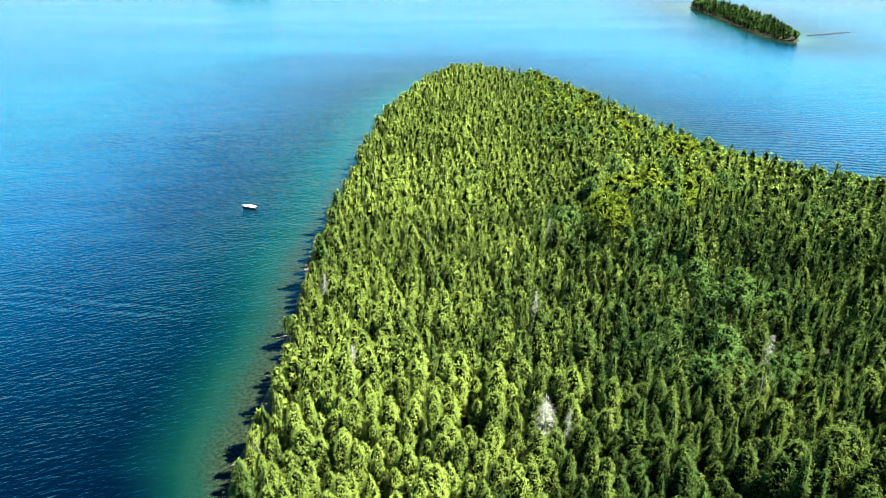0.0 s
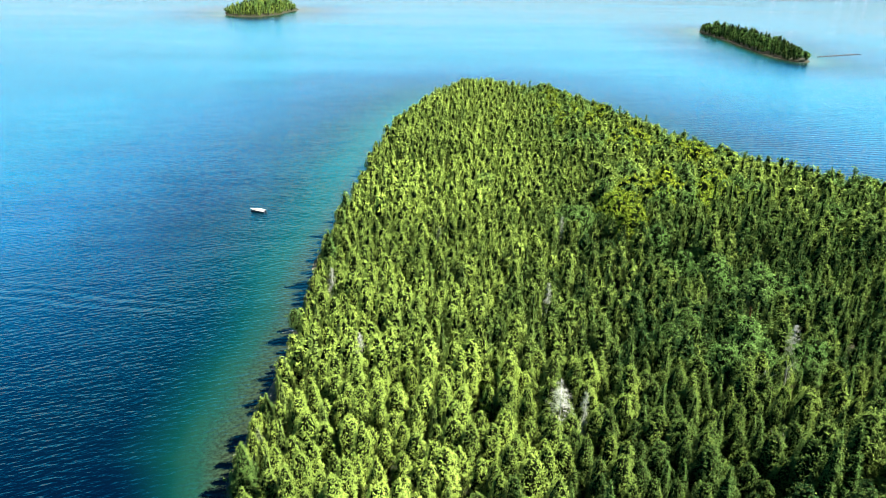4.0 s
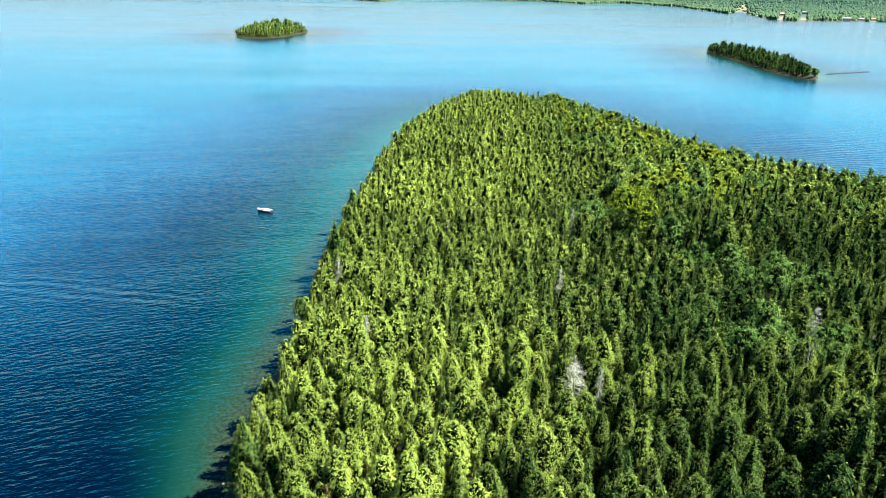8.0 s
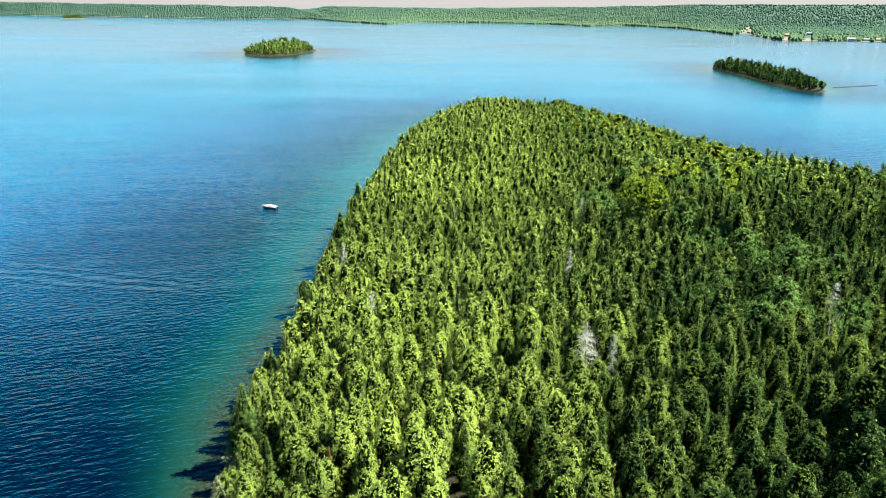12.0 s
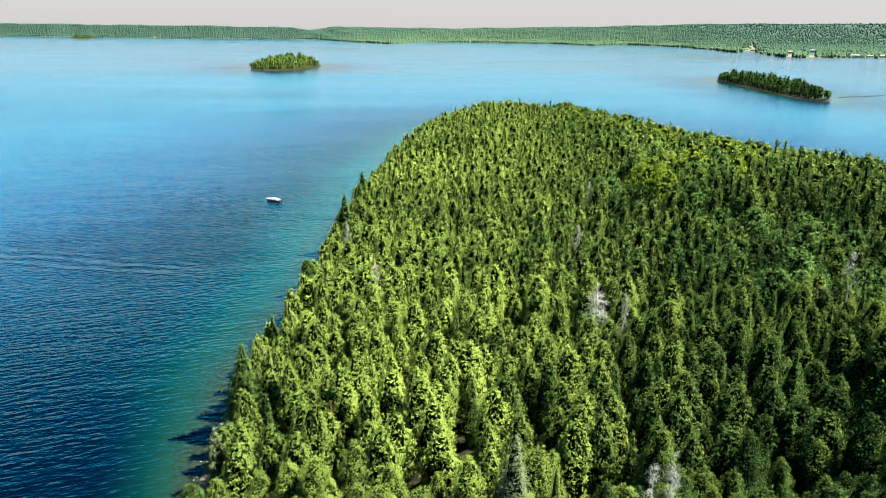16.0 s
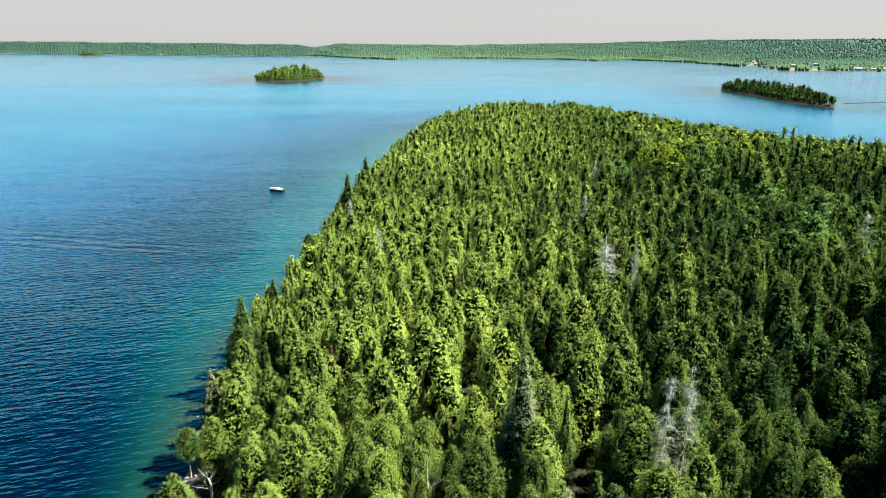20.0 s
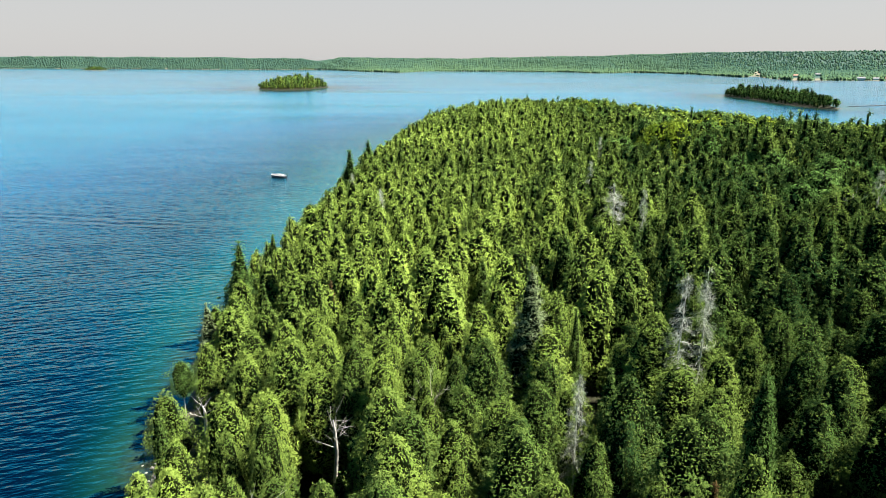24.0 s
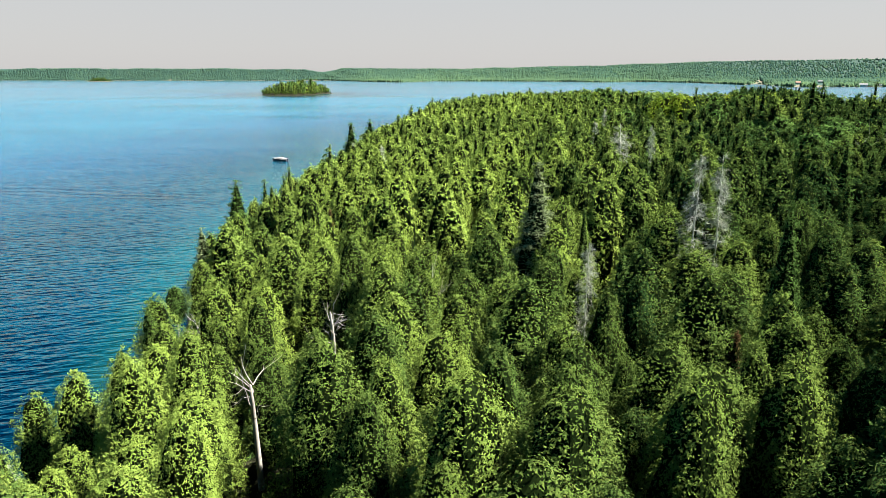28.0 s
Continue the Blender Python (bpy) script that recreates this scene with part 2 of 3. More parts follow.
    for m in mats:
        me.materials.append(m)
    me.update(calc_edges=True)
    me.validate()
    return me


def part(name, data, parent, label=""):
    """A mesh as one object under a thing."""
    ob = new(name, data)
    ob.parent = parent
    return tagged(ob, label) if label else ob


def bm_mesh(name, bm, mat, smooth=False):
    me = bpy.data.meshes.new(name)
    bmesh.ops.recalc_face_normals(bm, faces=bm.faces)
    bm.to_mesh(me)
    bm.free()
    me.materials.append(mat)
    if smooth:
        me.polygons.foreach_set("use_smooth", np.full(len(me.polygons), True))
    return me


def tube(p, r, sides=5):
    """Vertices and triangles of a tapered tube along the points p with the radii r."""
    p, r = np.asarray(p, float), np.asarray(r, float)
    d = np.gradient(p, axis=0)
    d /= np.linalg.norm(d, axis=1)[:, None] + 1e-9
    ref = np.array([0.31, 0.17, 0.93]) if abs(d[0, 2]) < 0.9 else np.array([1.0, 0.1, 0.0])
    a = np.cross(d, ref)
    a /= np.linalg.norm(a, axis=1)[:, None] + 1e-9
    b = np.cross(d, a)
    th = np.arange(sides) * 2 * np.pi / sides
    ring = p[:, None] + r[:, None, None] * (np.cos(th)[None, :, None] * a[:, None] + np.sin(th)[None, :, None] * b[:, None])
    v = np.concatenate([ring.reshape(-1, 3), p[-1:] + d[-1:] * r[-1]])
    f, k = [], len(p)
    for i in range(k - 1):
        for j in range(sides):
            j2 = (j + 1) % sides
            q = (i * sides + j, i * sides + j2, (i + 1) * sides + j2, (i + 1) * sides + j)
            f += [(q[0], q[1], q[2]), (q[0], q[2], q[3])]
    f += [((k - 1) * sides + j, (k - 1) * sides + (j + 1) % sides, k * sides) for j in range(sides)]
    return v, np.array(f)


def join(pieces):
    v, f, base = [], [], 0
    for a, b in pieces:
        v.append(a)
        f.append(np.asarray(b) + base)
        base += len(a)
    return np.concatenate(v), np.concatenate(f)


# ---- the lie of the land ----
SHORE = [(-36, -400), (-37, 0), (-37, 44), (-34.5, 53), (-36.5, 63), (-39, 72), (-42.5, 90), (-45.5, 118), (-45.5, 150), (-44.5, 185), (-48.5, 232), (-45.5, 289), (-43, 350), (-36, 430),
         (-18, 505), (0, 545), (20, 556), (50, 535), (72, 512), (96, 470), (118, 415), (134, 370), (150, 335), (168, 312), (185, 298), (212, 284), (270, 262), (330, 200),
         (360, 60), (340, -200), (260, -400)]
ISLE_A = [(-414, 1318), (-392, 1262), (-368, 1234), (-332, 1236), (-308, 1290), (-298, 1420), (-330, 1450), (-385, 1400)]
ISLE_B = [(384, 1125), (386, 1030), (382, 930), (378, 870), (382, 822), (394, 800), (408, 806), (420, 870), (424, 960), (424, 1050), (414, 1130), (398, 1150)]
ISLE_C = [(-2250, 3930), (-2140, 3950), (-2135, 4040), (-2250, 4030)]
ISLE_D = [(-1235, 4770), (-1095, 4780), (-1095, 4830), (-1235, 4820)]


def shore_distance(x, y, poly):
    """Metres inside the outline (outside: minus)."""
    p = np.array(poly, float)
    best, inside = np.full(x.shape, 1e9), np.zeros(x.shape, bool)
    for (x0, y0), (x1, y1) in zip(p, np.roll(p, -1, axis=0)):
        dx, dy = x1 - x0, y1 - y0
        t = np.clip(((x - x0) * dx + (y - y0) * dy) / (dx * dx + dy * dy), 0, 1)
        best = np.minimum(best, np.hypot(x - x0 - t * dx, y - y0 - t * dy))
        if dy:
            inside ^= ((y0 > y) != (y1 > y)) & (x < x0 + (y - y0) * dx / dy)
    return np.where(inside, best, -best)


def wobble(x, y, s, seed=0.0):
    """Smooth unevenness of about plus or minus one, with features s metres wide."""
    a, b = x / s * 2.1 + seed, y / s * 2.1 - seed
    return 0.45 * np.sin(a + 1.3 * np.sin(b * 0.7 + seed)) + 0.35 * np.sin(1.9 * b + 1.1 * np.sin(a * 1.3)) + 0.2 * np.sin(3.1 * a + 2.3 * b + seed)


FAR_AZ = [-60, -36, -31, -25, -20, -16, -14, -12.6, -11.5, -9, -6.4, -3.5, 0, 3, 5.5, 8, 9.5, 12, 14, 16, 18, 20, 20.8, 21.6, 23, 24.5, 27, 30, 36, 60]
FAR_R = [6500, 5900, 5560, 5270, 5110, 5020, 4985, 4950, 4700, 4050, 3740, 4500, 4420, 4380, 4400, 4150, 3950, 4300, 4150, 3900, 3400, 3000, 3350, 2900, 2560, 2540, 2620, 2680, 2700, 2700]


def far_inland(x, y):
    """Metres behind the shore across the lake."""
    r, az = np.hypot(x, y), np.degrees(np.arctan2(x, np.maximum(y, 1e-6)))
    uneven = np.interp(az, [-14, -11], [0.25, 1.0])
    return np.where(y > 200, r - np.interp(az, FAR_AZ, FAR_R) - uneven * (60 * wobble(x, y, 300, 1.0) + 30 * wobble(x, y, 120, 6.0)), -4000.0)


def land_height(x, y):
    d = shore_distance(x, y, SHORE) + 1.2 * wobble(x, y, 17, 2.0)
    h = np.where(d > 0, 0.25 + 8.6 * (1 - np.exp(-np.maximum(d, 0) / 30)) + np.clip(d / 30, 0, 1) * 0.9 * wobble(x, y, 60), np.maximum(d * np.interp(y, [55, 125], [0.34, 0.11]), -25) - 0.02)
    for isle, top in ((ISLE_A, 3.0), (ISLE_B, 4.0), (ISLE_C, 3.0), (ISLE_D, 3.0)):
        d = shore_distance(x, y, isle) + 1.5 * wobble(x, y, 40, 3.0)
        h = np.maximum(h, np.where(d > 0, 0.25 + top * (1 - np.exp(-np.maximum(d, 0) / 12)), np.maximum(d * 0.16, -25)))
    d = far_inland(x, y)
    az = np.degrees(np.arctan2(x, np.maximum(y, 1.0)))
    r = np.hypot(x, y)
    ridge = np.interp(az, [-35, -13.5, -12, 0, 10, 18, 30], [70, 62, 60, 66, 84, 108, 116])
    west = np.clip((-11.0 - az) / 3.0, 0, 1)
    slope = west * np.clip(d / 140, 0, 1) ** 1.3 + (1 - west) * np.clip((r - 3600) / 1450, 0, 1) ** 2.4 * np.clip(d / 450, 0, 1)
    rise = slope * ridge + np.clip(d / 420, 0, 1) * 11
    return np.maximum(h, np.where(d > 0, 0.4 + rise + np.clip(d / 300, 0, 1) * 3 * wobble(x, y, 420, 5.0), np.maximum(d * 0.05, -25)))


def steps(*spans):
    return np.unique(np.concatenate([np.arange(a, b, s) for a, b, s in spans]))


gx = steps((-4900, -900, 45), (-900, -440, 40), (-440, -270, 9), (-270, -90, 18), (-90, -28, 3.0), (-28, 220, 6.0), (220, 380, 16), (380, 440, 6), (450, 900, 45), (900, 3300, 40), (3300, 4901, 100))
gy = steps((-900, -60, 70), (-60, 20, 20), (20, 600, 5.0), (600, 780, 18), (780, 1160, 9), (1160, 1460, 12), (1460, 2300, 70), (2300, 4850, 35), (4850, 5140, 20))
GX, GY = np.meshgrid(gx, gy)
FX, FY = GX.ravel(), GY.ravel()
FZ = land_height(FX, FY)
nx = len(gx)
I, J = np.meshgrid(np.arange(nx - 1), np.arange(len(gy) - 1))
base = (J * nx + I).ravel()
quads = np.c_[base, base + 1, base + nx + 1, base + nx]
far_mask = (np.hypot(FX, FY) > 1800).astype(float)
bare = np.clip(1 - np.abs(FZ) / 0.9, 0, 1) * (np.hypot(FX, FY) < 640)
az_all = np.degrees(np.arctan2(FX, np.maximum(FY, 1)))
clearing = 0.8 * far_mask * np.exp(-((az_all - 21.0) / 0.8) ** 2) * (np.hypot(FX, FY) < 3900) * (FZ > 0)
clearing = np.maximum(clearing, 0.75 * far_mask * (FZ > -0.6) * (FZ < 4.0))  # bare sandy edge of the far shore
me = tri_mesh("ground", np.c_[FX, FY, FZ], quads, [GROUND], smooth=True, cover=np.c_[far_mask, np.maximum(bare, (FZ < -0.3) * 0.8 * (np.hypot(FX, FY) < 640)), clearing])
tagged(new("ground", me), "forest floor, stony lake shore and wooded far hills", "ground", kind="structure")
# darkness put into the colour of the near west water, fading northwards
NEAR_DARK = np.clip((300 - FY + 0.2 * FX) / 170, 0, 1) * np.clip((-FZ - 1.5) / 2.2, 0, 1) * (FX < 0)
keep = (FZ[quads] < 0.6).any(axis=1)
me = tri_mesh("water", np.c_[FX, FY, np.zeros(len(FX))], quads[keep], [WATER], smooth=True, depth=np.clip(-FZ, 0, 25), near_dark=NEAR_DARK)
tagged(new("water", me), "rippled blue lake, turquoise over the shallows", "lake", kind="structure")


# ---- trees ----
NEEDLE = ("spruce", "rust", "pale")


def profile(kind, u, blunt=1.8):
    if kind == "cedar":
        return np.minimum(1, (u + 0.14) / 0.5) ** 0.55 * (1 - u ** blunt) ** 0.62
    if kind in NEEDLE:
        return np.minimum(1, (u + 0.1) / 0.2) * (1 - u) ** 0.92 * (0.78 + 0.3 * ((1 - u) * 9 % 1.0))
    return np.sqrt(np.clip(1 - (2 * u - 0.95) ** 2, 0.02, 1))


SHAPE = {"cedar": (14.2, 2.6, 0.08), "spruce": (15.0, 2.2, 0.06), "rust": (12.0, 1.8, 0.1), "pale": (14.0, 1.7, 0.1), "aspen": (14.0, 3.1, 0.36), "maple": (14.0, 3.4, 0.30)}  # height, radius, crown base


def crown(kind, tufts, each, rng, fine=True):
    """Sprays of foliage on the many plumes of a lobed crown, and the inner twigs as a near-black shell for shade:
    vertices, triangles, material of each triangle.
    """
    H, R, low = SHAPE[kind]
    z0, span_z = H * low, H * (1 - low)
    ph, blunt = rng.random(4) * 6.28, rng.uniform(1.6, 3.0)

    def radius(t, w):
        return R * profile(kind, w, blunt) * (1 + 0.15 * np.sin(3 * t + ph[0] + 5 * w) + 0.13 * np.sin(5 * t + ph[1] - 11 * w) + 0.09 * np.sin(2 * t + ph[2] + 15 * w))

    plumes = {"cedar": 100, "aspen": 90, "maple": 80}.get(kind, 110) * (1.0 if fine else 0.6)
    pu = rng.random(int(plumes * 3)) ** 0.92
    pu = pu[rng.random(len(pu)) < profile(kind, pu, blunt) * 0.85 + 0.15][:int(plumes)]
    k = len(pu)
    pt = np.arange(k) * 2.39996 + rng.normal(size=k) * 0.5
    area = 2 * np.pi * R * span_z * 0.62
    size = math.sqrt(area / k) * rng.uniform(0.5, 0.85, k) * (0.5 + 0.5 * profile(kind, pu, blunt))
    pr = np.maximum(radius(pt, pu) * rng.uniform(0.80, 1.04, k) - size * 0.4, 0)
    pc = np.c_[np.cos(pt) * pr, np.sin(pt) * pr, z0 + pu * span_z]
    po = np.c_[np.cos(pt), np.sin(pt), {"cedar": 0.3, "spruce": 0.1, "rust": 0.1, "pale": 0.1}.get(kind, 0.45) + pu * 0.7]
    po /= np.linalg.norm(po, axis=1)[:, None]
    # tufts over the outer side of each plume
    n = tufts * each
    i = np.repeat(rng.choice(k, tufts, p=size ** 2 / (size ** 2).sum()), each)
    q = np.repeat(rng.normal(size=(tufts, 3)), each, 0)
    q /= np.linalg.norm(q, axis=1)[:, None]
    back = (q * po[i]).sum(1)
    q = np.where((back < -0.25)[:, None], q - 2 * back[:, None] * po[i], q)
    if kind in NEEDLE:
        flat = np.c_[np.cos(pt), np.sin(pt), np.full(k, -0.22)][i]
        reach = (q * flat).sum(1)[:, None]
        stretch = q * [0.62, 0.62, 0.34] + flat * reach * 0.7
    else:
        stretch = q * ([0.8, 0.8, 1.3] if kind == "cedar" else [1.05, 1.05, 0.8])
    c = pc[i] + stretch * (size[i] * rng.uniform(0.72, 1.08, n))[:, None]
    # the rest of the foliage fills the surface between the plumes
    fill = np.repeat(rng.random(tufts) < (0.4 if fine else 0.3), each)
    su, st = rng.random(n), rng.random(n) * 6.2832
    su = np.where(rng.random(n) < profile(kind, su, blunt) + 0.2, su, rng.random(n) * 0.7)
    sr = radius(st, su) * rng.uniform(0.78, 1.06, n)
    c = np.where(fill[:, None], np.c_[np.cos(st) * sr, np.sin(st) * sr, z0 + su * span_z], c)
    q = np.where(fill[:, None], np.c_[np.cos(st), np.sin(st), 0.25 + 0.7 * su], q)
    L = (1.92 if tufts > 1000 else 1.98) * math.sqrt(area / n)
    nor = q * 0.75 + np.where(fill[:, None], q, po[i]) * 0.35 + rng.normal(size=(n, 3)) * 0.42
    nor /= np.linalg.norm(nor, axis=1)[:, None]
    side = np.cross(rng.normal(size=(n, 3)) * 0.8 + po[i] * 0.5 + [0, 0, -0.5 if kind in NEEDLE else 0.7], nor)
    side /= np.linalg.norm(side, axis=1)[:, None] + 1e-9
    d = np.cross(nor, side)
    ln = (L * rng.uniform(0.6, 1.25, n))[:, None]
    w = ln * (0.165 if kind in NEEDLE else 0.215)
    p0 = c + rng.normal(size=(n, 3)) * L * 0.3 - d * ln * 0.35
    v = np.stack([p0 + side * w, p0 + d * ln, p0 - side * w], 1).reshape(-1, 3)
    f = np.arange(n)[:, None] * 3 + [0, 1, 2]
    # near-black shell inside the crown, painted as the shade between the sprays
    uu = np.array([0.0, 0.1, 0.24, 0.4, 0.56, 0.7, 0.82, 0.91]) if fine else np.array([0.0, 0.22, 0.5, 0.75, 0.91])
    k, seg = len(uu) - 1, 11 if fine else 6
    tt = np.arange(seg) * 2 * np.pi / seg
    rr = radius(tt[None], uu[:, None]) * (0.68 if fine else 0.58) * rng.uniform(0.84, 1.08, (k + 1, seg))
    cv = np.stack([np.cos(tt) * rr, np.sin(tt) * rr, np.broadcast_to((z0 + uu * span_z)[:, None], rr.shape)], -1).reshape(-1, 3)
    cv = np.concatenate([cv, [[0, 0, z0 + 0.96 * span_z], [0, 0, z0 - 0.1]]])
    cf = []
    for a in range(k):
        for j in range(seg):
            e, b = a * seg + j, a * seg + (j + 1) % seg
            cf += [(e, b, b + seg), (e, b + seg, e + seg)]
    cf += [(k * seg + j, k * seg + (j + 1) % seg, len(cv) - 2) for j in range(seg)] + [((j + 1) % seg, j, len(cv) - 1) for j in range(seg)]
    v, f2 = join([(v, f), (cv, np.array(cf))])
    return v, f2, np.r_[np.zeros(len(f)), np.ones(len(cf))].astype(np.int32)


def trunk_mesh(kind, rng, sides=6):
    H, R, low = SHAPE[kind]
    z = np.array([-1.2, 0.0, H * 0.2, H * 0.5, H * 0.8])
    p = np.c_[rng.normal(size=5) * 0.06, rng.normal(size=5) * 0.06, z]
    return tube(p, np.array([0.30, 0.22, 0.17, 0.11, 0.03]) * (H / 14), sides)


rng = np.random.default_rng(11)
LODS = {"hero": (2900, 7), "near": (1900, 7), "mid": (760, 5), "far": (330, 4), "edge": (190, 4), "isle": (90, 3)}
CROWNS, TRUNKS = {}, {}
for kind in SHAPE:
    TRUNKS[kind] = trunk_mesh(kind, rng)
    for lod, (tufts, each) in LODS.items():
        CROWNS[kind, lod] = [crown(kind, tufts, each, rng, lod in ("hero", "near", "mid")) for _ in range(6 if kind == "cedar" else 2)]
TREE_MESH = {}


def tree_meshes(kind, lod, i):
    if (kind, lod, i) not in TREE_MESH:
        v, f, m = CROWNS[kind, lod][i]
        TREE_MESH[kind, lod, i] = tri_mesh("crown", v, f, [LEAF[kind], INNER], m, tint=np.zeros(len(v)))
    if kind not in TREE_MESH:
        TREE_MESH[kind] = tri_mesh("trunk", *TRUNKS[kind], [BIRCHBARK if kind == "aspen" else BARK], smooth=True)
    return TREE_MESH[kind, lod, i], TREE_MESH[kind]


NAMES = {"cedar": ("cedar_tree", "dense yellow-green white cedar in the forest", "cedar"), "spruce": ("spruce_tree", "dark green pointed spruce among the cedars", "spruce"),
         "aspen": ("aspen_tree", "rounded blue-green aspen with a pale trunk", "aspen"), "maple": ("maple_tree", "broad light green maple turning yellow", "maple"),
         "pale": ("dying_spruce", "dying spruce, grey-green with lichen", "dead tree"), "rust": ("dying_spruce", "dying spruce with rust-brown needles", "dead tree")}


def tree(kind, lod, x, y, z, size, fat, turn, tone=0.5):
    name, label, category = NAMES[kind]
    crown_me, trunk_me = tree_meshes(kind, lod, int(turn * 7) % len(CROWNS[kind, lod]))
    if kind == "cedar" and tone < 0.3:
        label = "dense white cedar, leaf tone darkened for the shaded side"
    root = tagged(new(name), label, category, "trees of the point")
    root.matrix_basis = pose(x, y, z, 0, 0, turn) @ Matrix.Diagonal((size * fat, size * fat, size, 1))
    part("trunk", trunk_me, root)
    part("crown", crown_me, root).color = (tone, 0, 0, 1)  # tone from dark (0) to light (1), with shading by place put in
    return root


def forest(name, label, rows):
    """One joined stand of trees: rows of kind, lod, x, y, z, size, fat, turn, tint."""
    pieces, mats, tints, kinds = [], [], [], sorted({r[0] for r in rows})
    for kind, lod, x, y, z, size, fat, turn, tint in rows:
        v, f, m = CROWNS[kind, lod][int(turn * 7) % len(CROWNS[kind, lod])]
        c, s = math.cos(turn), math.sin(turn)
        k = kinds.index(kind)
        for vv, ff, mm in ((v, f, np.where(m == 0, k, len(kinds))), (*POLE, np.full(len(POLE[1]), len(kinds) + 1))):
            w = np.empty_like(vv)
            w[:, 0], w[:, 1], w[:, 2] = x + (vv[:, 0] * c - vv[:, 1] * s) * size * fat, y + (vv[:, 0] * s + vv[:, 1] * c) * size * fat, z + vv[:, 2] * size
            pieces.append((w, ff))
            mats.append(mm)
            tints.append(np.full(len(w), tint))
    v, f = join(pieces)
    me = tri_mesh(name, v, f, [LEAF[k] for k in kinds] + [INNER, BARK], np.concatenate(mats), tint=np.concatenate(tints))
    stand = tagged(new(name, me), label, "forest", kind="stuff")
    stand.color = (0, 0, 0, 1)
    return stand


POLE = tube([(0, 0, -1.0), (0, 0, 6.0)], [0.24, 0.12], 3)

# trees that stand out: place and height of the top
DEAD = [(24, 119, 27, 1.7), (28.5, 116, 27, 0.8), (39, 221, 25, 0.8), (20.0, 62.3, 28.0, 1.0), (22.8, 64.6, 28.0, 0.9), (-21.5, 148, 20.5, 1.0),
        (28.2, 171, 24, 0.9), (85, 147, 26, 1.1), (63.4, 298, 22, 1.0), (8.6, 51.5, 22.4, 0.7), (-36, 194, 16.5, 1.0), (-33.5, 40, 8.5, 0.8)]
SNAG = [(-16.2, 43.5, 15.5), (-13.7, 58.5, 16.0), (-33, 73, 8.2), (41.9, 133, 20.5), (63.9, 107.8, 24), (70.6, 129, 27.5), (77, 132, 26.5), (-4.3, 62, 17)]
TALL = [(-41.6, 261, 19, "spruce"), (-40.4, 215, 21, "spruce"), (-39.8, 108, 18.5, "spruce"), (66, 497, 23.5, "spruce"), (-40.5, 247, 17, "spruce"), (-37, 86, 15.5, "pale"),
        (-41, 131, 14, "spruce"), (20.4, 44, 27, "spruce"), (17.2, 42.5, 18.5, "rust"), (5.9, 69, 26.6, "pale"), (-20.9, 92, 17, "rust"), (-29, 163, 14.5, "pale"), (-3, 222, 20, "pale"),
        (-40.5, 121, 12, "pale"), (-38.5, 99, 10, "pale"), (-39.5, 114, 10.5, "pale"), (62, 158, 24, "aspen"), (56, 152, 23, "aspen"), (24, 112, 19, "aspen"), (82, 165, 21, "rust"), (96, 330, 21, "rust"), (-24.5, 41, 14.0, "cedar"), (19, 58.3, 20.5, "cedar"), (23.6, 60.6, 20.5, "cedar"), (21.4, 55, 19.5, "cedar"), (-39.5, 82, 8.5, "aspen"), (-44.3, 177, 11.0, "aspen")]


def zone_kind(x, y, d, q):
    a = wobble(np.array(x), np.array(y), 46, 4.0)
    b = wobble(np.array(x), np.array(y), 30, 9.0)
    if y > 215 and x > 60 and a > 0.35:
        return "maple" if q < 0.6 else "aspen"
    right = np.clip((x - 0.16 * y - 5) / 60, 0, 1)
    back = np.clip((y - 330) / 120, 0, 1)
    if b > 0.55 and y > 120 and x > 10:
        return "aspen" if q < 0.7 else "cedar"
    if q < 0.05 + 0.30 * right + 0.28 * back:
        return "spruce"
    return "cedar"


placed, cell, SPACE = [], {}, 3.45
rnd = random.Random(5)
fixed = [(x, y) for x, y, *_ in DEAD + TALL]
for k in range(110000):
    y = -40 + 599 * rnd.random()
    x = -50 + (0.72 * max(y, 30) + 56 + 50) * rnd.random()
    if x > 330:
        continue
    key = (int(x // SPACE), int(y // SPACE))
    near = [p for i in (-1, 0, 1) for j in (-1, 0, 1) for p in cell.get((key[0] + i, key[1] + j), ())]
    if any((x - a) ** 2 + (y - b) ** 2 < SPACE ** 2 for a, b in near) or any((x - a) ** 2 + (y - b) ** 2 < 3.6 for a, b in fixed) or any(abs(x - a * y / b) < 2.3 and -6.5 < y - b < 2.0 for a, b, *_ in DEAD) or any(abs(x - a * y / b) < 4.0 and -16 < y - b < 2.0 for a, b, _ in SNAG[:3]):
        continue
    cell.setdefault(key, []).append((x, y))
    placed.append((x, y))
pa = np.array(placed)
dist = shore_distance(pa[:, 0], pa[:, 1], SHORE) + 1.2 * wobble(pa[:, 0], pa[:, 1], 17, 2.0)
zs = land_height(pa[:, 0], pa[:, 1])
stands = {"mid": [], "far": [], "edge": []}
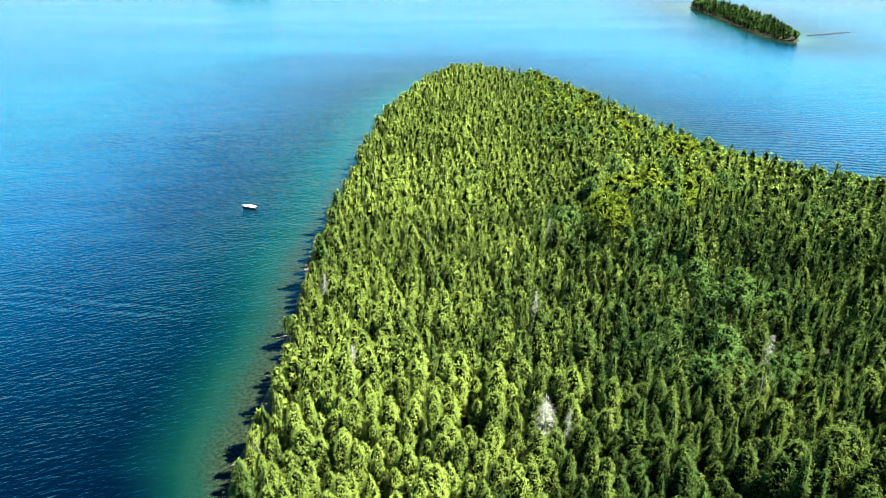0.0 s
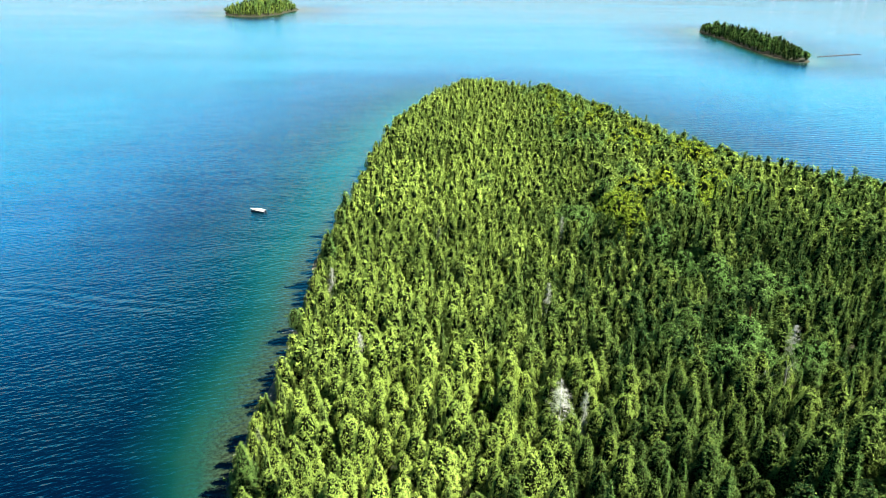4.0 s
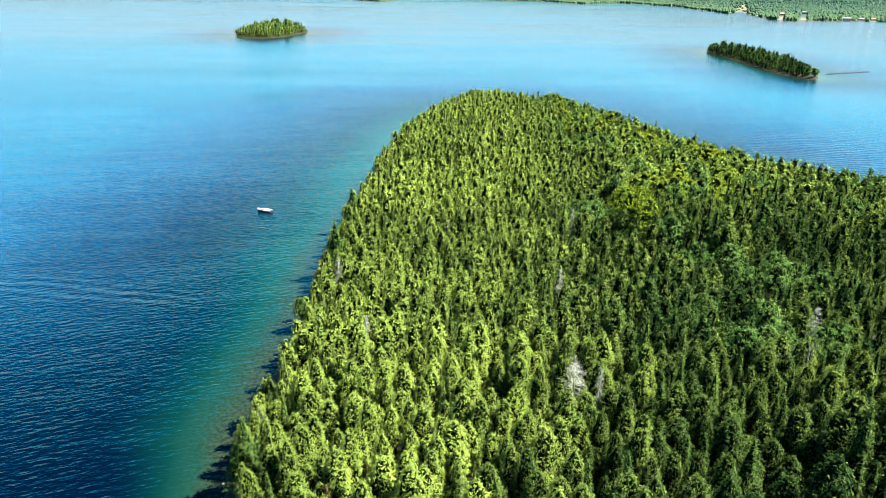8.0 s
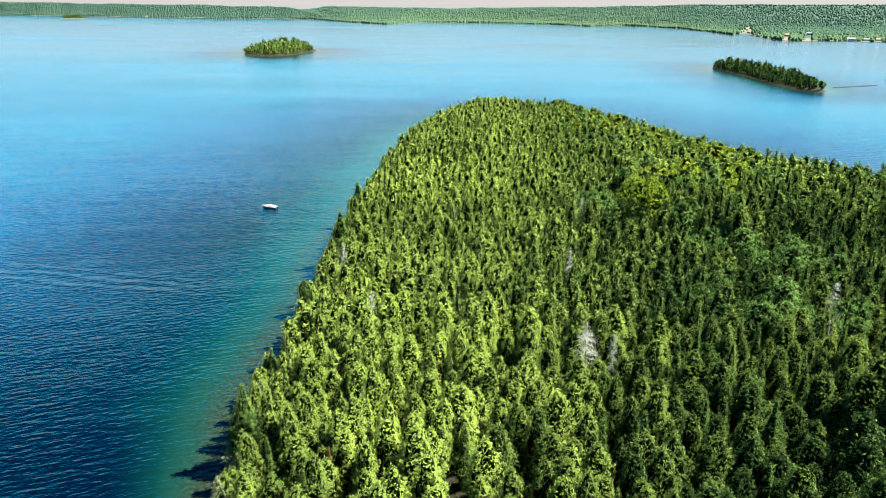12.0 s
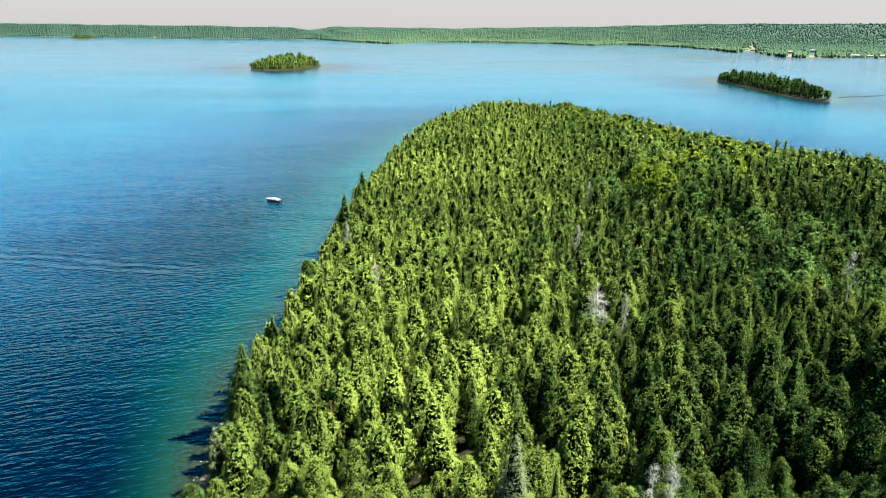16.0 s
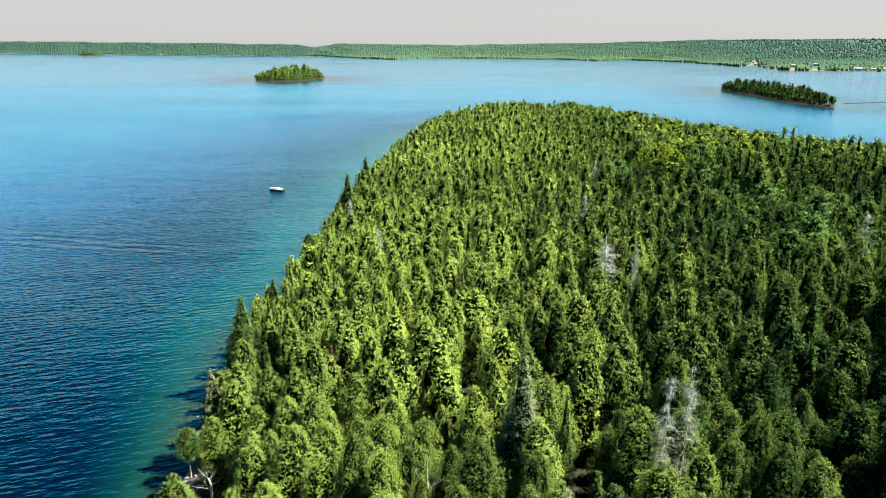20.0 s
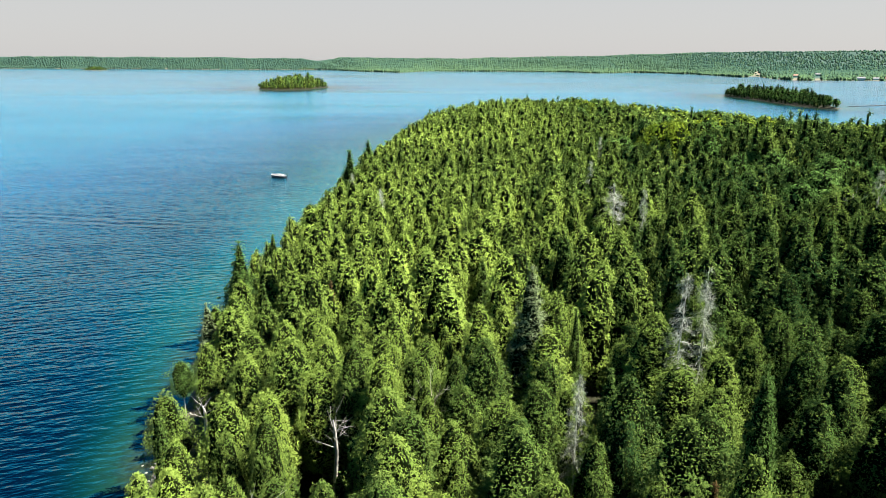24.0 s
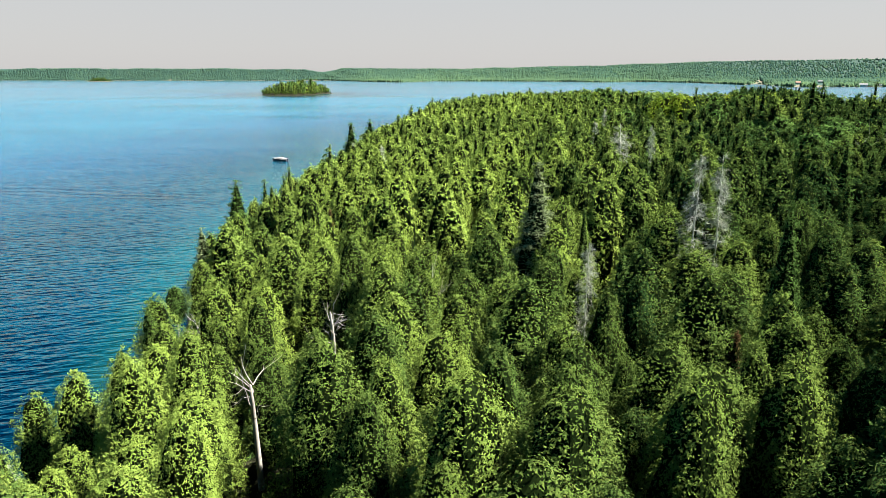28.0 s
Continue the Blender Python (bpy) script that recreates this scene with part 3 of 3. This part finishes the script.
for (x, y), d, z in zip(placed, dist, zs):
    if d < 2.4:
        continue
    # shade put into the tint: darker eastwards and nearer the camera, plus random spread
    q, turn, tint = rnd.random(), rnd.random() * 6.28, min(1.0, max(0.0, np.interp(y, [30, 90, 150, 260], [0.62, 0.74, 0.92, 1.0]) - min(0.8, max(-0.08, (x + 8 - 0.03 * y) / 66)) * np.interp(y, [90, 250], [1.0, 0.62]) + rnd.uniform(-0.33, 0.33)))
    kind = zone_kind(x, y, d, q)
    if rnd.random() < 0.06 + 0.30 * float(wobble(np.array(x), np.array(y), 24, 7.0) > 0.45):
        continue
    size = rnd.uniform(0.78, 1.14) * (0.72 + 0.28 * min(1, d / 14)) * (0.92 if y < 60 else 1.30 if x > 60 and y > 200 else 1.12 if y > 320 else 1.0)
    fat = rnd.uniform(0.85, 1.3) * (1.1 if y < 70 else 1.0) if kind == "cedar" else rnd.uniform(0.85, 1.25)
    if y < 110 and 0.6 * y + 4 < x < 0.6 * y + 40:
        size *= 1.4  # unseen trees east of the view, made taller to cast shade into it
    if kind == "spruce":
        size *= rnd.uniform(0.8, 1.08) if y > 300 else rnd.uniform(0.9, 1.2)
    seen = y > 14 and x < (0.62 * y + 16 if y < 78 else 0.6 * y + 40)
    if y < 40 and seen:
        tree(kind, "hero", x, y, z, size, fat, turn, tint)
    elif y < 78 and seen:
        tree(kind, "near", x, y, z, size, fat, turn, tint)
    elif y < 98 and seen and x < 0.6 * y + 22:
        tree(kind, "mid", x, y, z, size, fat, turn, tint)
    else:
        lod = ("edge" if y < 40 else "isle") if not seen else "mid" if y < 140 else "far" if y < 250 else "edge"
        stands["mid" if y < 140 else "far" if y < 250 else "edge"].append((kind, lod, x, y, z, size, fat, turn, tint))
saplings = []
for k in range(450):
    y = 16 + 134 * rnd.random()
    x = -44 + (0.62 * y + 60) * rnd.random()
    saplings.append((x, y))
sa = np.array(saplings)
sd, sz = shore_distance(sa[:, 0], sa[:, 1], SHORE), land_height(sa[:, 0], sa[:, 1])
saplings = [("cedar" if k % 3 else "spruce", "isle", x, y, z, 0.16 + 0.22 * rnd.random(), 1.5, rnd.random() * 6.28, rnd.random()) for k, ((x, y), d, z) in enumerate(zip(saplings, sd, sz)) if d > 1.5]
forest("undergrowth", "low cedar and spruce saplings under the trees", saplings)
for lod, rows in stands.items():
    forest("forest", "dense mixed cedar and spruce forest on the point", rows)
for x, y, top, kind in TALL:
    z = float(land_height(np.array([x]), np.array([y]))[0])
    tree(kind, "near" if y < 200 else "mid", x, y, z, (top - z) / SHAPE[kind][0], 1.75 if kind == "pale" else 1.45 if kind == "cedar" else 1.8 if kind == "spruce" and x < 0 else 1.0, x, 0.15 if kind == "spruce" else 0.5)


# islands and the far shore
def isle_forest(isle, space, name, label, kinds, lod, hmin, hmax, seed, tone=1.0):
    r2, p, rows = random.Random(seed), np.array(isle), []
    (x0, y0), (x1, y1) = p.min(0), p.max(0)
    x, y = x0, y0
    pts = []
    while y < y1:
        x = x0
        while x < x1:
            pts.append((x + r2.uniform(-0.5, 0.5) * space, y + r2.uniform(-0.5, 0.5) * space))
            x += space
        y += space
    pts = np.array(pts)
    d = shore_distance(pts[:, 0], pts[:, 1], isle)
    z = land_height(pts[:, 0], pts[:, 1])
    for (x, y), dd, zz in zip(pts, d, z):
        if dd > 0.3:
            kind = kinds[int(r2.random() * len(kinds))]
            rows.append((kind, lod, x, y, zz, (hmin + (hmax - hmin) * r2.random() ** 1.5) * (0.42 + 0.75 * min(1, dd / 30) + 0.18 * float(wobble(np.array(x), np.array(y), 35, 2.0))), r2.uniform(0.9, 1.7), r2.random() * 6.28, tone * r2.random()))
    return forest(name, label, rows)


isle_forest(ISLE_A, 6.4, "island_forest", "sunlit cedars and spruces on a small island", ["cedar", "cedar", "spruce", "aspen"], "isle", 0.55, 1.4, 1)
tree("aspen", "edge", -322, 1330, float(land_height(np.array([-322.0]), np.array([1330.0]))[0]), 1.95, 0.8, 0.4, 0.0)
# tone 0 puts the shade of this island's near side into the leaves
isle_forest(ISLE_B, 5.5, "island_forest", "spruces and cedars toned dark for shade on a long narrow island", ["spruce", "cedar", "aspen", "cedar"], "isle", 0.8, 1.4, 2, 0.0)
isle_forest(ISLE_C, 11.0, "island_forest", "trees of a small distant island", ["spruce", "cedar"], "isle", 1.0, 1.5, 3)
isle_forest(ISLE_D, 13.0, "island_forest", "trees of a low distant island", ["spruce", "cedar"], "isle", 0.8, 1.2, 4)


def far_forest():
    """Simple small trees in their tens of thousands along and behind the far shore."""
    r3 = np.random.default_rng(7)
    n = 60000
    az = np.radians(r3.uniform(-37, 38, n))
    shore_r = np.interp(np.degrees(az), FAR_AZ, FAR_R)
    rr = shore_r - 100 + (5060 / np.cos(az) + 100 - shore_r) * r3.random(n) ** 1.35
    x, y = np.sin(az) * rr, np.cos(az) * rr
    keep = (far_inland(x, y) > 2) & (y < 5070 + 0.05 * x)
    clear = np.exp(-((np.degrees(az) - 21.0) / 0.8) ** 2) * (rr < 3900)
    keep &= r3.random(n) > clear * 0.95
    for az_c, behind in ((25.0, 330), (23.6, 240), (27.7, 25), (28.6, 40), (29.3, 45)):
        keep &= ~((np.abs(np.degrees(az) - az_c) < 0.24) & (far_inland(x, y) < behind + 25))
    x, y, n = x[keep], y[keep], int(keep.sum())
    z = land_height(x, y)
    h, w = r3.uniform(7, 16, n) * (0.85 + 0.3 * wobble(x, y, 160, 8.0)), r3.uniform(5.5, 10, n)
    th = r3.uniform(0, 6.28, (n, 1)) + np.arange(3) * np.pi * 2 / 3
    ring = np.stack([np.cos(th), np.sin(th)], -1) * r3.uniform(0.7, 1.3, (n, 3, 1))
    low = np.concatenate([np.c_[x, y][:, None] + ring * (w * 0.8)[:, None, None], np.broadcast_to((z - 0.5)[:, None, None], (n, 3, 1))], -1)
    mid = np.concatenate([np.c_[x, y][:, None] + ring * (w * 0.7)[:, None, None], np.broadcast_to((z + h * 0.5)[:, None, None], (n, 3, 1))], -1)
    v = np.concatenate([low, mid, np.c_[x, y, z + h][:, None]], 1).reshape(-1, 3)
    one = []
    for j in range(3):
        k = (j + 1) % 3
        one += [(j, k, 3 + k), (j, 3 + k, 3 + j), (3 + j, 3 + k, 6)]
    f = (np.arange(n)[:, None, None] * 7 + np.array(one)[None]).reshape(-1, 3)
    # haze put into the tint: bluer and darker inland and to the west
    haze_tint = np.clip(0.55 * np.exp(-far_inland(x, y) / 350) + 0.5 * r3.random(n), 0, 1) * np.interp(np.degrees(np.arctan2(x, y)), [-13, -9], [0.3, 1.0])
    me = tri_mesh("far_forest", v, f, [WOODS], smooth=True, tint=np.repeat(haze_tint, 7))
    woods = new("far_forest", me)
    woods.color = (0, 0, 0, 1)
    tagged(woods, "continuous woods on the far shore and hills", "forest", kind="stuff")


far_forest()


# ---- dead trees ----
def dead_spruce_meshes(rng):
    """A bare tapered stem, its drooping branches, and the lichen-grey twigs on them; 14 m tall."""
    H = 14.0
    stem = tube(np.c_[rng.normal(size=6) * 0.07, rng.normal(size=6) * 0.07, np.array([-1.0, 0, 4, 8, 11.5, H])], [0.2, 0.16, 0.12, 0.08, 0.045, 0.015], 6)
    limbs, twigs = [], []
    for k in range(130):
        u = rng.uniform(0.15, 0.99)
        th, ln = rng.uniform(0, 6.28), 3.0 * (1.03 - u) ** 0.75 * rng.uniform(0.5, 1.15)
        d = np.array([math.cos(th), math.sin(th), 0.0])
        t = np.linspace(0, 1, 4)[:, None]
        p = np.array([0, 0, u * H]) + d * ln * t + np.array([0, 0, 1.0]) * (-0.10 * t - 0.12 * t * t) * ln + rng.normal(size=(4, 3)) * 0.03
        limbs.append(tube(p, [0.024, 0.018, 0.013, 0.006], 3))
        for j in range(24):
            a = p[1 + j % 3] + rng.normal(size=3) * 0.12
            e = d * rng.uniform(0.3, 0.9) + rng.normal(size=3) * 0.38 + np.array([0, 0, -0.2])
            e = e / np.linalg.norm(e) * rng.uniform(0.2, 0.62)
            s = np.cross(e, rng.normal(size=3))
            s = s / np.linalg.norm(s) * 0.015
            twigs.append((np.array([a, a + e * 0.4 + s, a + e, a + e * 0.4 - s]), np.array([(0, 1, 2), (0, 2, 3)])))
    return (tri_mesh("trunk", *stem, [DEADWOOD], smooth=True), tri_mesh("branches", *join(limbs), [DEADWOOD]), tri_mesh("twigs", *join(twigs), [DEADWOOD]))


def snag_meshes(rng):
    """A dead broadleaf stem that forks into a few bare white limbs; 11 m tall."""
    stem = tube(np.c_[np.cumsum(rng.normal(size=5) * 0.12), np.cumsum(rng.normal(size=5) * 0.12), np.array([-1.0, 2, 5, 7, 8.4])], [0.27, 0.23, 0.19, 0.15, 0.08], 7)
    limbs = []
    for k in range(9):
        z, th = rng.uniform(5.2, 8.4), rng.uniform(0, 6.28)
        p = [np.array([stem[0][14][0], stem[0][14][1], z])]
        d = np.array([math.cos(th) * 0.7, math.sin(th) * 0.7, 0.75])
        for j in range(4):
            d = d + rng.normal(size=3) * 0.28 + np.array([0, 0, 0.08])
            p.append(p[-1] + d / np.linalg.norm(d) * rng.uniform(0.5, 0.85))
        limbs.append(tube(np.array(p), [0.046, 0.036, 0.025, 0.015, 0.006], 4))
        for j in (2, 3):
            e = d * 0.4 + rng.normal(size=3) * 0.6
            limbs.append(tube(np.array([p[j], p[j] + e * 0.5, p[j] + e + np.array([0, 0, 0.2])]), [0.022, 0.015, 0.006], 3))
    return tri_mesh("trunk", *stem, [BIRCHBARK], smooth=True), tri_mesh("limbs", *join(limbs), [BIRCHBARK])


rng = np.random.default_rng(21)
dead_kinds = [dead_spruce_meshes(rng) for _ in range(4)]
for i, (x, y, top, fat) in enumerate(DEAD):
    z = float(land_height(np.array([x]), np.array([y]))[0])
    size = (top - z) / 14.0
    root = tagged(new("dead_spruce"), "bare grey-white dead spruce standing in the forest", "dead tree", "dead trees")
    root.matrix_basis = pose(x, y, z, 0, 0, i * 73) @ Matrix.Diagonal((fat, fat, size, 1))
    for name, me in zip(("trunk", "branching", "twig_lace"), dead_kinds[i % 4]):
        ob = part(name, me, root)
        if name != "trunk":
            tagged(ob, kind="stuff")
snag_kinds = [snag_meshes(rng) for _ in range(4)]
for i, (x, y, top) in enumerate(SNAG):
    z = float(land_height(np.array([x]), np.array([y]))[0])
    root = tagged(new("bare_snag"), "leafless white broadleaf snag with forked limbs", "dead tree", "dead trees")
    root.matrix_basis = pose(x, y, z, 0, 0, i * 51) @ Matrix.Diagonal((1, 1, (top - z) / 10.5, 1))
    part("trunk", snag_kinds[i % 4][0], root)
    tagged(part("forked_top", snag_kinds[i % 4][1], root), kind="stuff")


# ---- boat at its mooring ----
def plain(name, colour, rough=0.5, metal=0.0):
    m, n, l, bsdf = material(name)
    t = noise_node(n, l, 3.0, 4.0)
    l.new(mix_colour(n, l, span(n, l, t.outputs["Fac"], 0.35, 0.7, 0.0, 0.25), colour, tuple(c * 0.7 for c in colour)), bsdf.inputs["Base Color"])
    bsdf.inputs["Roughness"].default_value, bsdf.inputs["Metallic"].default_value = rough, metal
    return m


HULL, COVER, RUBBER, STEEL = plain("white_gelcoat", (0.45, 0.45, 0.44), 0.4), plain("grey_boat_cover", (0.105, 0.105, 0.105), 0.85), plain("black_rubber", (0.03, 0.03, 0.035), 0.6), plain("steel", (0.55, 0.55, 0.56), 0.3, 1.0)
NAVY = plain("dark_hull_paint", (0.02, 0.025, 0.04), 0.35)


def section(y, half, low, high, flare):
    return [(-half, y, high), (-half * flare, y, low + 0.25), (0, y, low), (half * flare, y, low + 0.25), (half, y, high)]


def loft(rows, close=True):
    v = np.array([p for r in rows for p in r], float)
    k, f = len(rows[0]), []
    for i in range(len(rows) - 1):
        for j in range(k - 1):
            a = i * k + j
            f += [(a, a + 1, a + k + 1), (a, a + k + 1, a + k)]
    if close:
        for i in (0, len(rows) - 1):
            f += [(i * k, i * k + j, i * k + j + 1) for j in range(1, k - 1)]
    return v, np.array(f)


def boat(x, y, turn):
    root = tagged(new("motor_boat"), "moored dark-hulled motor boat under a pale grey cover", "boat")
    root.matrix_basis = pose(x, y, 0, 0, 0, turn)
    ys = np.array([-3.4, -2.6, -1.2, 0.4, 1.8, 2.8, 3.5])
    half = np.array([1.18, 1.24, 1.27, 1.22, 1.0, 0.62, 0.06])
    keel = np.array([-0.32, -0.34, -0.35, -0.32, -0.24, -0.02, 0.45])
    top = np.array([0.72, 0.74, 0.78, 0.84, 0.92, 1.0, 1.05])
    rows = [section(a, b, c, d, 0.86) for a, b, c, d in zip(ys, half, keel, top)]
    low = [[(p[0] * 1.004, p[1], min(p[2], 0.22)) for p in r] for r in rows]
    part("hull", tri_mesh("hull", *loft(rows), [NAVY], smooth=True), root, "dark navy hull")
    part("boot_stripe", tri_mesh("boot_stripe", *loft(low), [RUBBER]), root, "black band at the waterline")
    arch = []
    for a, b, d in zip(ys, half, top):
        rise = 0.75 * math.exp(-((a + 0.4) / 2.0) ** 2) + 0.1
        arch.append([(b * math.cos(t) * 1.01, a, d + 0.012 + rise * math.sin(t)) for t in np.linspace(0, math.pi, 9)])
    part("cover", tri_mesh("cover", *loft(arch), [COVER], smooth=True), root, "pale grey canvas cover")
    for s in (-1, 1):
        part("rub_rail", tri_mesh("rub_rail", *tube([(s * b, a, d) for a, b, d in zip(ys, half, top)], np.full(7, 0.09), 5), [HULL], smooth=True), root, "white rub rail")
    bm = bmesh.new()
    bmesh.ops.create_cube(bm, size=1.0, matrix=pose(0, -3.68, 0.75) @ Matrix.Diagonal((0.42, 0.55, 0.62, 1)))
    bmesh.ops.bevel(bm, geom=bm.edges[:], offset=0.1, segments=2, affect="EDGES")
    motor = part("outboard_motor", bm_mesh("outboard_motor", bm, NAVY, True), root, "dark outboard motor")
    part("drive_leg", tri_mesh("drive_leg", *tube([(0, -3.7, 0.5), (0, -3.72, -0.1), (0, -3.72, -0.6)], [0.12, 0.09, 0.07], 6), [NAVY], smooth=True), motor)
    part("bow_rail", tri_mesh("bow_rail", *tube([(-0.85, 2.1, 0.95), (-0.8, 2.2, 1.3), (-0.45, 2.95, 1.36), (0, 3.4, 1.4), (0.45, 2.95, 1.36), (0.8, 2.2, 1.3), (0.85, 2.1, 0.95)], np.full(7, 0.025), 5), [STEEL], smooth=True), root)
    return root


boat(-84.5, 286.5, 78)


# ---- stones, driftwood and the reef ----
def stone_mesh(rng):
    bm = bmesh.new()
    bmesh.ops.create_icosphere(bm, subdivisions=1, radius=0.5)
    for v in bm.verts:
        v.co = v.co * (0.75 + 0.5 * rng.random())
        v.co.z *= 0.6
    v = np.array([p.co[:] for p in bm.verts])
    f = np.array([[q.index for q in p.verts] for p in bm.faces])
    bm.free()
    return v, f


rng = np.random.default_rng(31)
WETROCK = rough_stuff("wet_dark_rock", (0.002, 0.003, 0.004), (0.005, 0.006, 0.007), 1.5, 1.0)
STONES = [stone_mesh(rng) for _ in range(6)]


def stone_field(name, label, xy, lo, hi, sink=0.25, level=None, mat=STONE):
    z, out = land_height(xy[:, 0], xy[:, 1]) if level is None else np.full(len(xy), level), []
    for (x, y), zz in zip(xy, z):
        v, f = STONES[int(rng.integers(6))]
        s, t = lo + (hi - lo) * rng.random() ** 2.5, rng.uniform(0, 6.28)
        c, k = math.cos(t), math.sin(t)
        out.append((np.c_[x + s * (v[:, 0] * c - v[:, 1] * k), y + s * (v[:, 0] * k + v[:, 1] * c), zz + s * (v[:, 2] + sink)], f))
    tagged(new(name, tri_mesh(name, *join(out), [mat])), label, "stones", kind="stuff")


edge = np.array(SHORE[1:24], float)
seg = rng.integers(0, len(edge) - 1, 2600)
w = rng.random((2600, 1))
xy = edge[seg] * (1 - w) + edge[seg + 1] * w + rng.normal(size=(2600, 2)) * np.array([2.4, 2.4])
stone_field("shore_stones", "grey and brown stones along the water's edge", xy, 0.2, 0.8)
t = rng.random((260, 1))
stone_field("reef", "low dark line of rocks awash by the island", np.array([[438, 852]]) * (1 - t) + np.array([[505, 886]]) * t + rng.normal(size=(260, 2)) * [2.0, 1.2] , 1.2, 2.6, 0.0, -0.1, WETROCK)
for i, (x, y, turn, ln) in enumerate([(-47, 183, 200, 6.0), (-46.5, 160, 165, 5.0), (-47.5, 128, 215, 4.5)]):
    log = tagged(new("driftwood_log", tri_mesh("driftwood_log", *join([tube([(0, 0, 0), (ln * 0.4, 0.1, 0.06), (ln, -0.1, -0.05)], [0.2, 0.16, 0.08], 6), tube([(ln * 0.5, 0, 0), (ln * 0.62, 0.5, 0.5), (ln * 0.66, 0.9, 0.7)], [0.07, 0.05, 0.02], 4),
                 tube([(ln * 0.7, 0, 0), (ln * 0.85, -0.4, 0.4)], [0.05, 0.02], 4)]), [DEADWOOD], smooth=True)), "bleached driftwood log on the stony shore", "log", "driftwood")
    log.matrix_basis = pose(x + 3, y, max(0.12, float(land_height(np.array([x + 3.0]), np.array([float(y)]))[0]) + 0.1), 0, 4, turn)


# ---- cottages across the lake ----
WALL_W, WALL_C, ROOF_D, ROOF_R = plain("white_siding", (0.45, 0.44, 0.42), 0.7), plain("cream_siding", (0.26, 0.24, 0.18), 0.7), plain("dark_shingles", (0.10, 0.10, 0.11), 0.9), plain("red_brown_shingles", (0.22, 0.10, 0.07), 0.9)
PANE, PLANK = plain("window_glass", (0.03, 0.04, 0.05), 0.08), plain("dock_planks", (0.20, 0.18, 0.15), 0.9)


def box(w, d, h, m=Matrix()):
    bm = bmesh.new()
    bmesh.ops.create_cube(bm, size=1.0, matrix=m @ pose(0, 0, h / 2) @ Matrix.Diagonal((w, d, h, 1)))
    return bm


def cottage(x, y, w, d, h, wall, roof, label, turn):
    z = float(land_height(np.array([float(x)]), np.array([float(y)]))[0])
    root = tagged(new("cottage"), label, "house", "cottages across the lake")
    root.matrix_basis = pose(x, y, z, 0, 0, turn)
    part("wall", bm_mesh("wall", box(w, d, h + 1.0, pose(0, 0, -1.0)), wall), root)
    rv = np.array([(-w / 2 - 0.7, -d / 2 - 0.7, h), (w / 2 + 0.7, -d / 2 - 0.7, h), (w / 2 + 0.7, d / 2 + 0.7, h), (-w / 2 - 0.7, d / 2 + 0.7, h), (-w / 2 - 0.4, 0, h + d * 0.36), (w / 2 + 0.4, 0, h + d * 0.36)])
    roof_ob = part("roof", tri_mesh("roof", rv, np.array([(0, 1, 5), (0, 5, 4), (2, 3, 4), (2, 4, 5), (3, 0, 4), (1, 2, 5), (0, 3, 2), (0, 2, 1)]), [roof]), root)
    part("chimney", bm_mesh("chimney", box(0.9, 0.9, 2.6, pose(w * 0.25, d * 0.12, h + d * 0.2)), STONE), roof_ob)
    n = max(2, int(w / 3.2))
    for i in range(n):
        px = -w / 2 + (i + 0.5) * w / n
        win = part("window", bm_mesh("window", box(1.5, 0.16, 1.6, pose(px, -d / 2, h * 0.42)), HULL), root, "white window frame")
        part("pane", bm_mesh("pane", box(1.2, 0.06, 1.3, pose(px, -d / 2 - 0.1, h * 0.42 + 0.15)), PANE), win)
    part("door", bm_mesh("door", box(1.1, 0.14, 2.1, pose(w / 2 - 0.9, -d / 2, 0.0)), ROOF_R), root)
    return root


def polar(az, r):
    return math.sin(radians(az)) * r, math.cos(radians(az)) * r


def dock(x, y, ln, turn):
    root = tagged(new("dock"), "weathered plank dock reaching into the lake", "dock", "docks across the lake")
    root.matrix_basis = pose(x, y, 0, 0, 0, turn)
    part("deck", bm_mesh("deck", box(3.0, ln, 0.3, pose(0, 0, 0.7)), PLANK), root)
    for i in range(4):
        for s in (-1, 1):
            part("post", tri_mesh("post", *tube([(s * 1.3, -ln / 2 + 0.4 + i * (ln - 0.8) / 3, -8), (s * 1.3, -ln / 2 + 0.4 + i * (ln - 0.8) / 3, 1.2)], [0.16, 0.16], 6), [PLANK]), root)


for az, back, w, d, h, wall, roof, label, turn in (
        (25.0, 330, 15, 10, 7.0, WALL_C, ROOF_D, "large cream cottage with a dark roof above the lake", -25),
        (23.6, 240, 14, 10, 5.5, WALL_C, ROOF_R, "cottage with a red-brown roof among trees", -20),
        (27.7, 25, 24, 12, 6.0, WALL_W, ROOF_D, "long white boathouse at the water's edge", -28),
        (28.6, 40, 16, 10, 5.0, WALL_W, ROOF_D, "white boathouse at the water's edge", -28),
        (29.3, 45, 14, 10, 5.5, WALL_W, ROOF_R, "white lakeside cottage with a red-brown roof", -30)):
    r = float(np.interp(az, FAR_AZ, FAR_R))
    x, y = polar(az, r)
    while far_inland(np.array([x]), np.array([y]))[0] < back:
        r += 5
        x, y = polar(az, r)
    cottage(x, y, w, d, h, wall, roof, label, turn)
for az in (24.2, 25.4, 26.6, 27.1, 28.2):
    r = float(np.interp(az, FAR_AZ, FAR_R)) - 60
    x, y = polar(az, r)
    while far_inland(np.array([x]), np.array([y]))[0] < -8:
        r += 4
        x, y = polar(az, r)
    dock(x, y, 26, 60 - az)
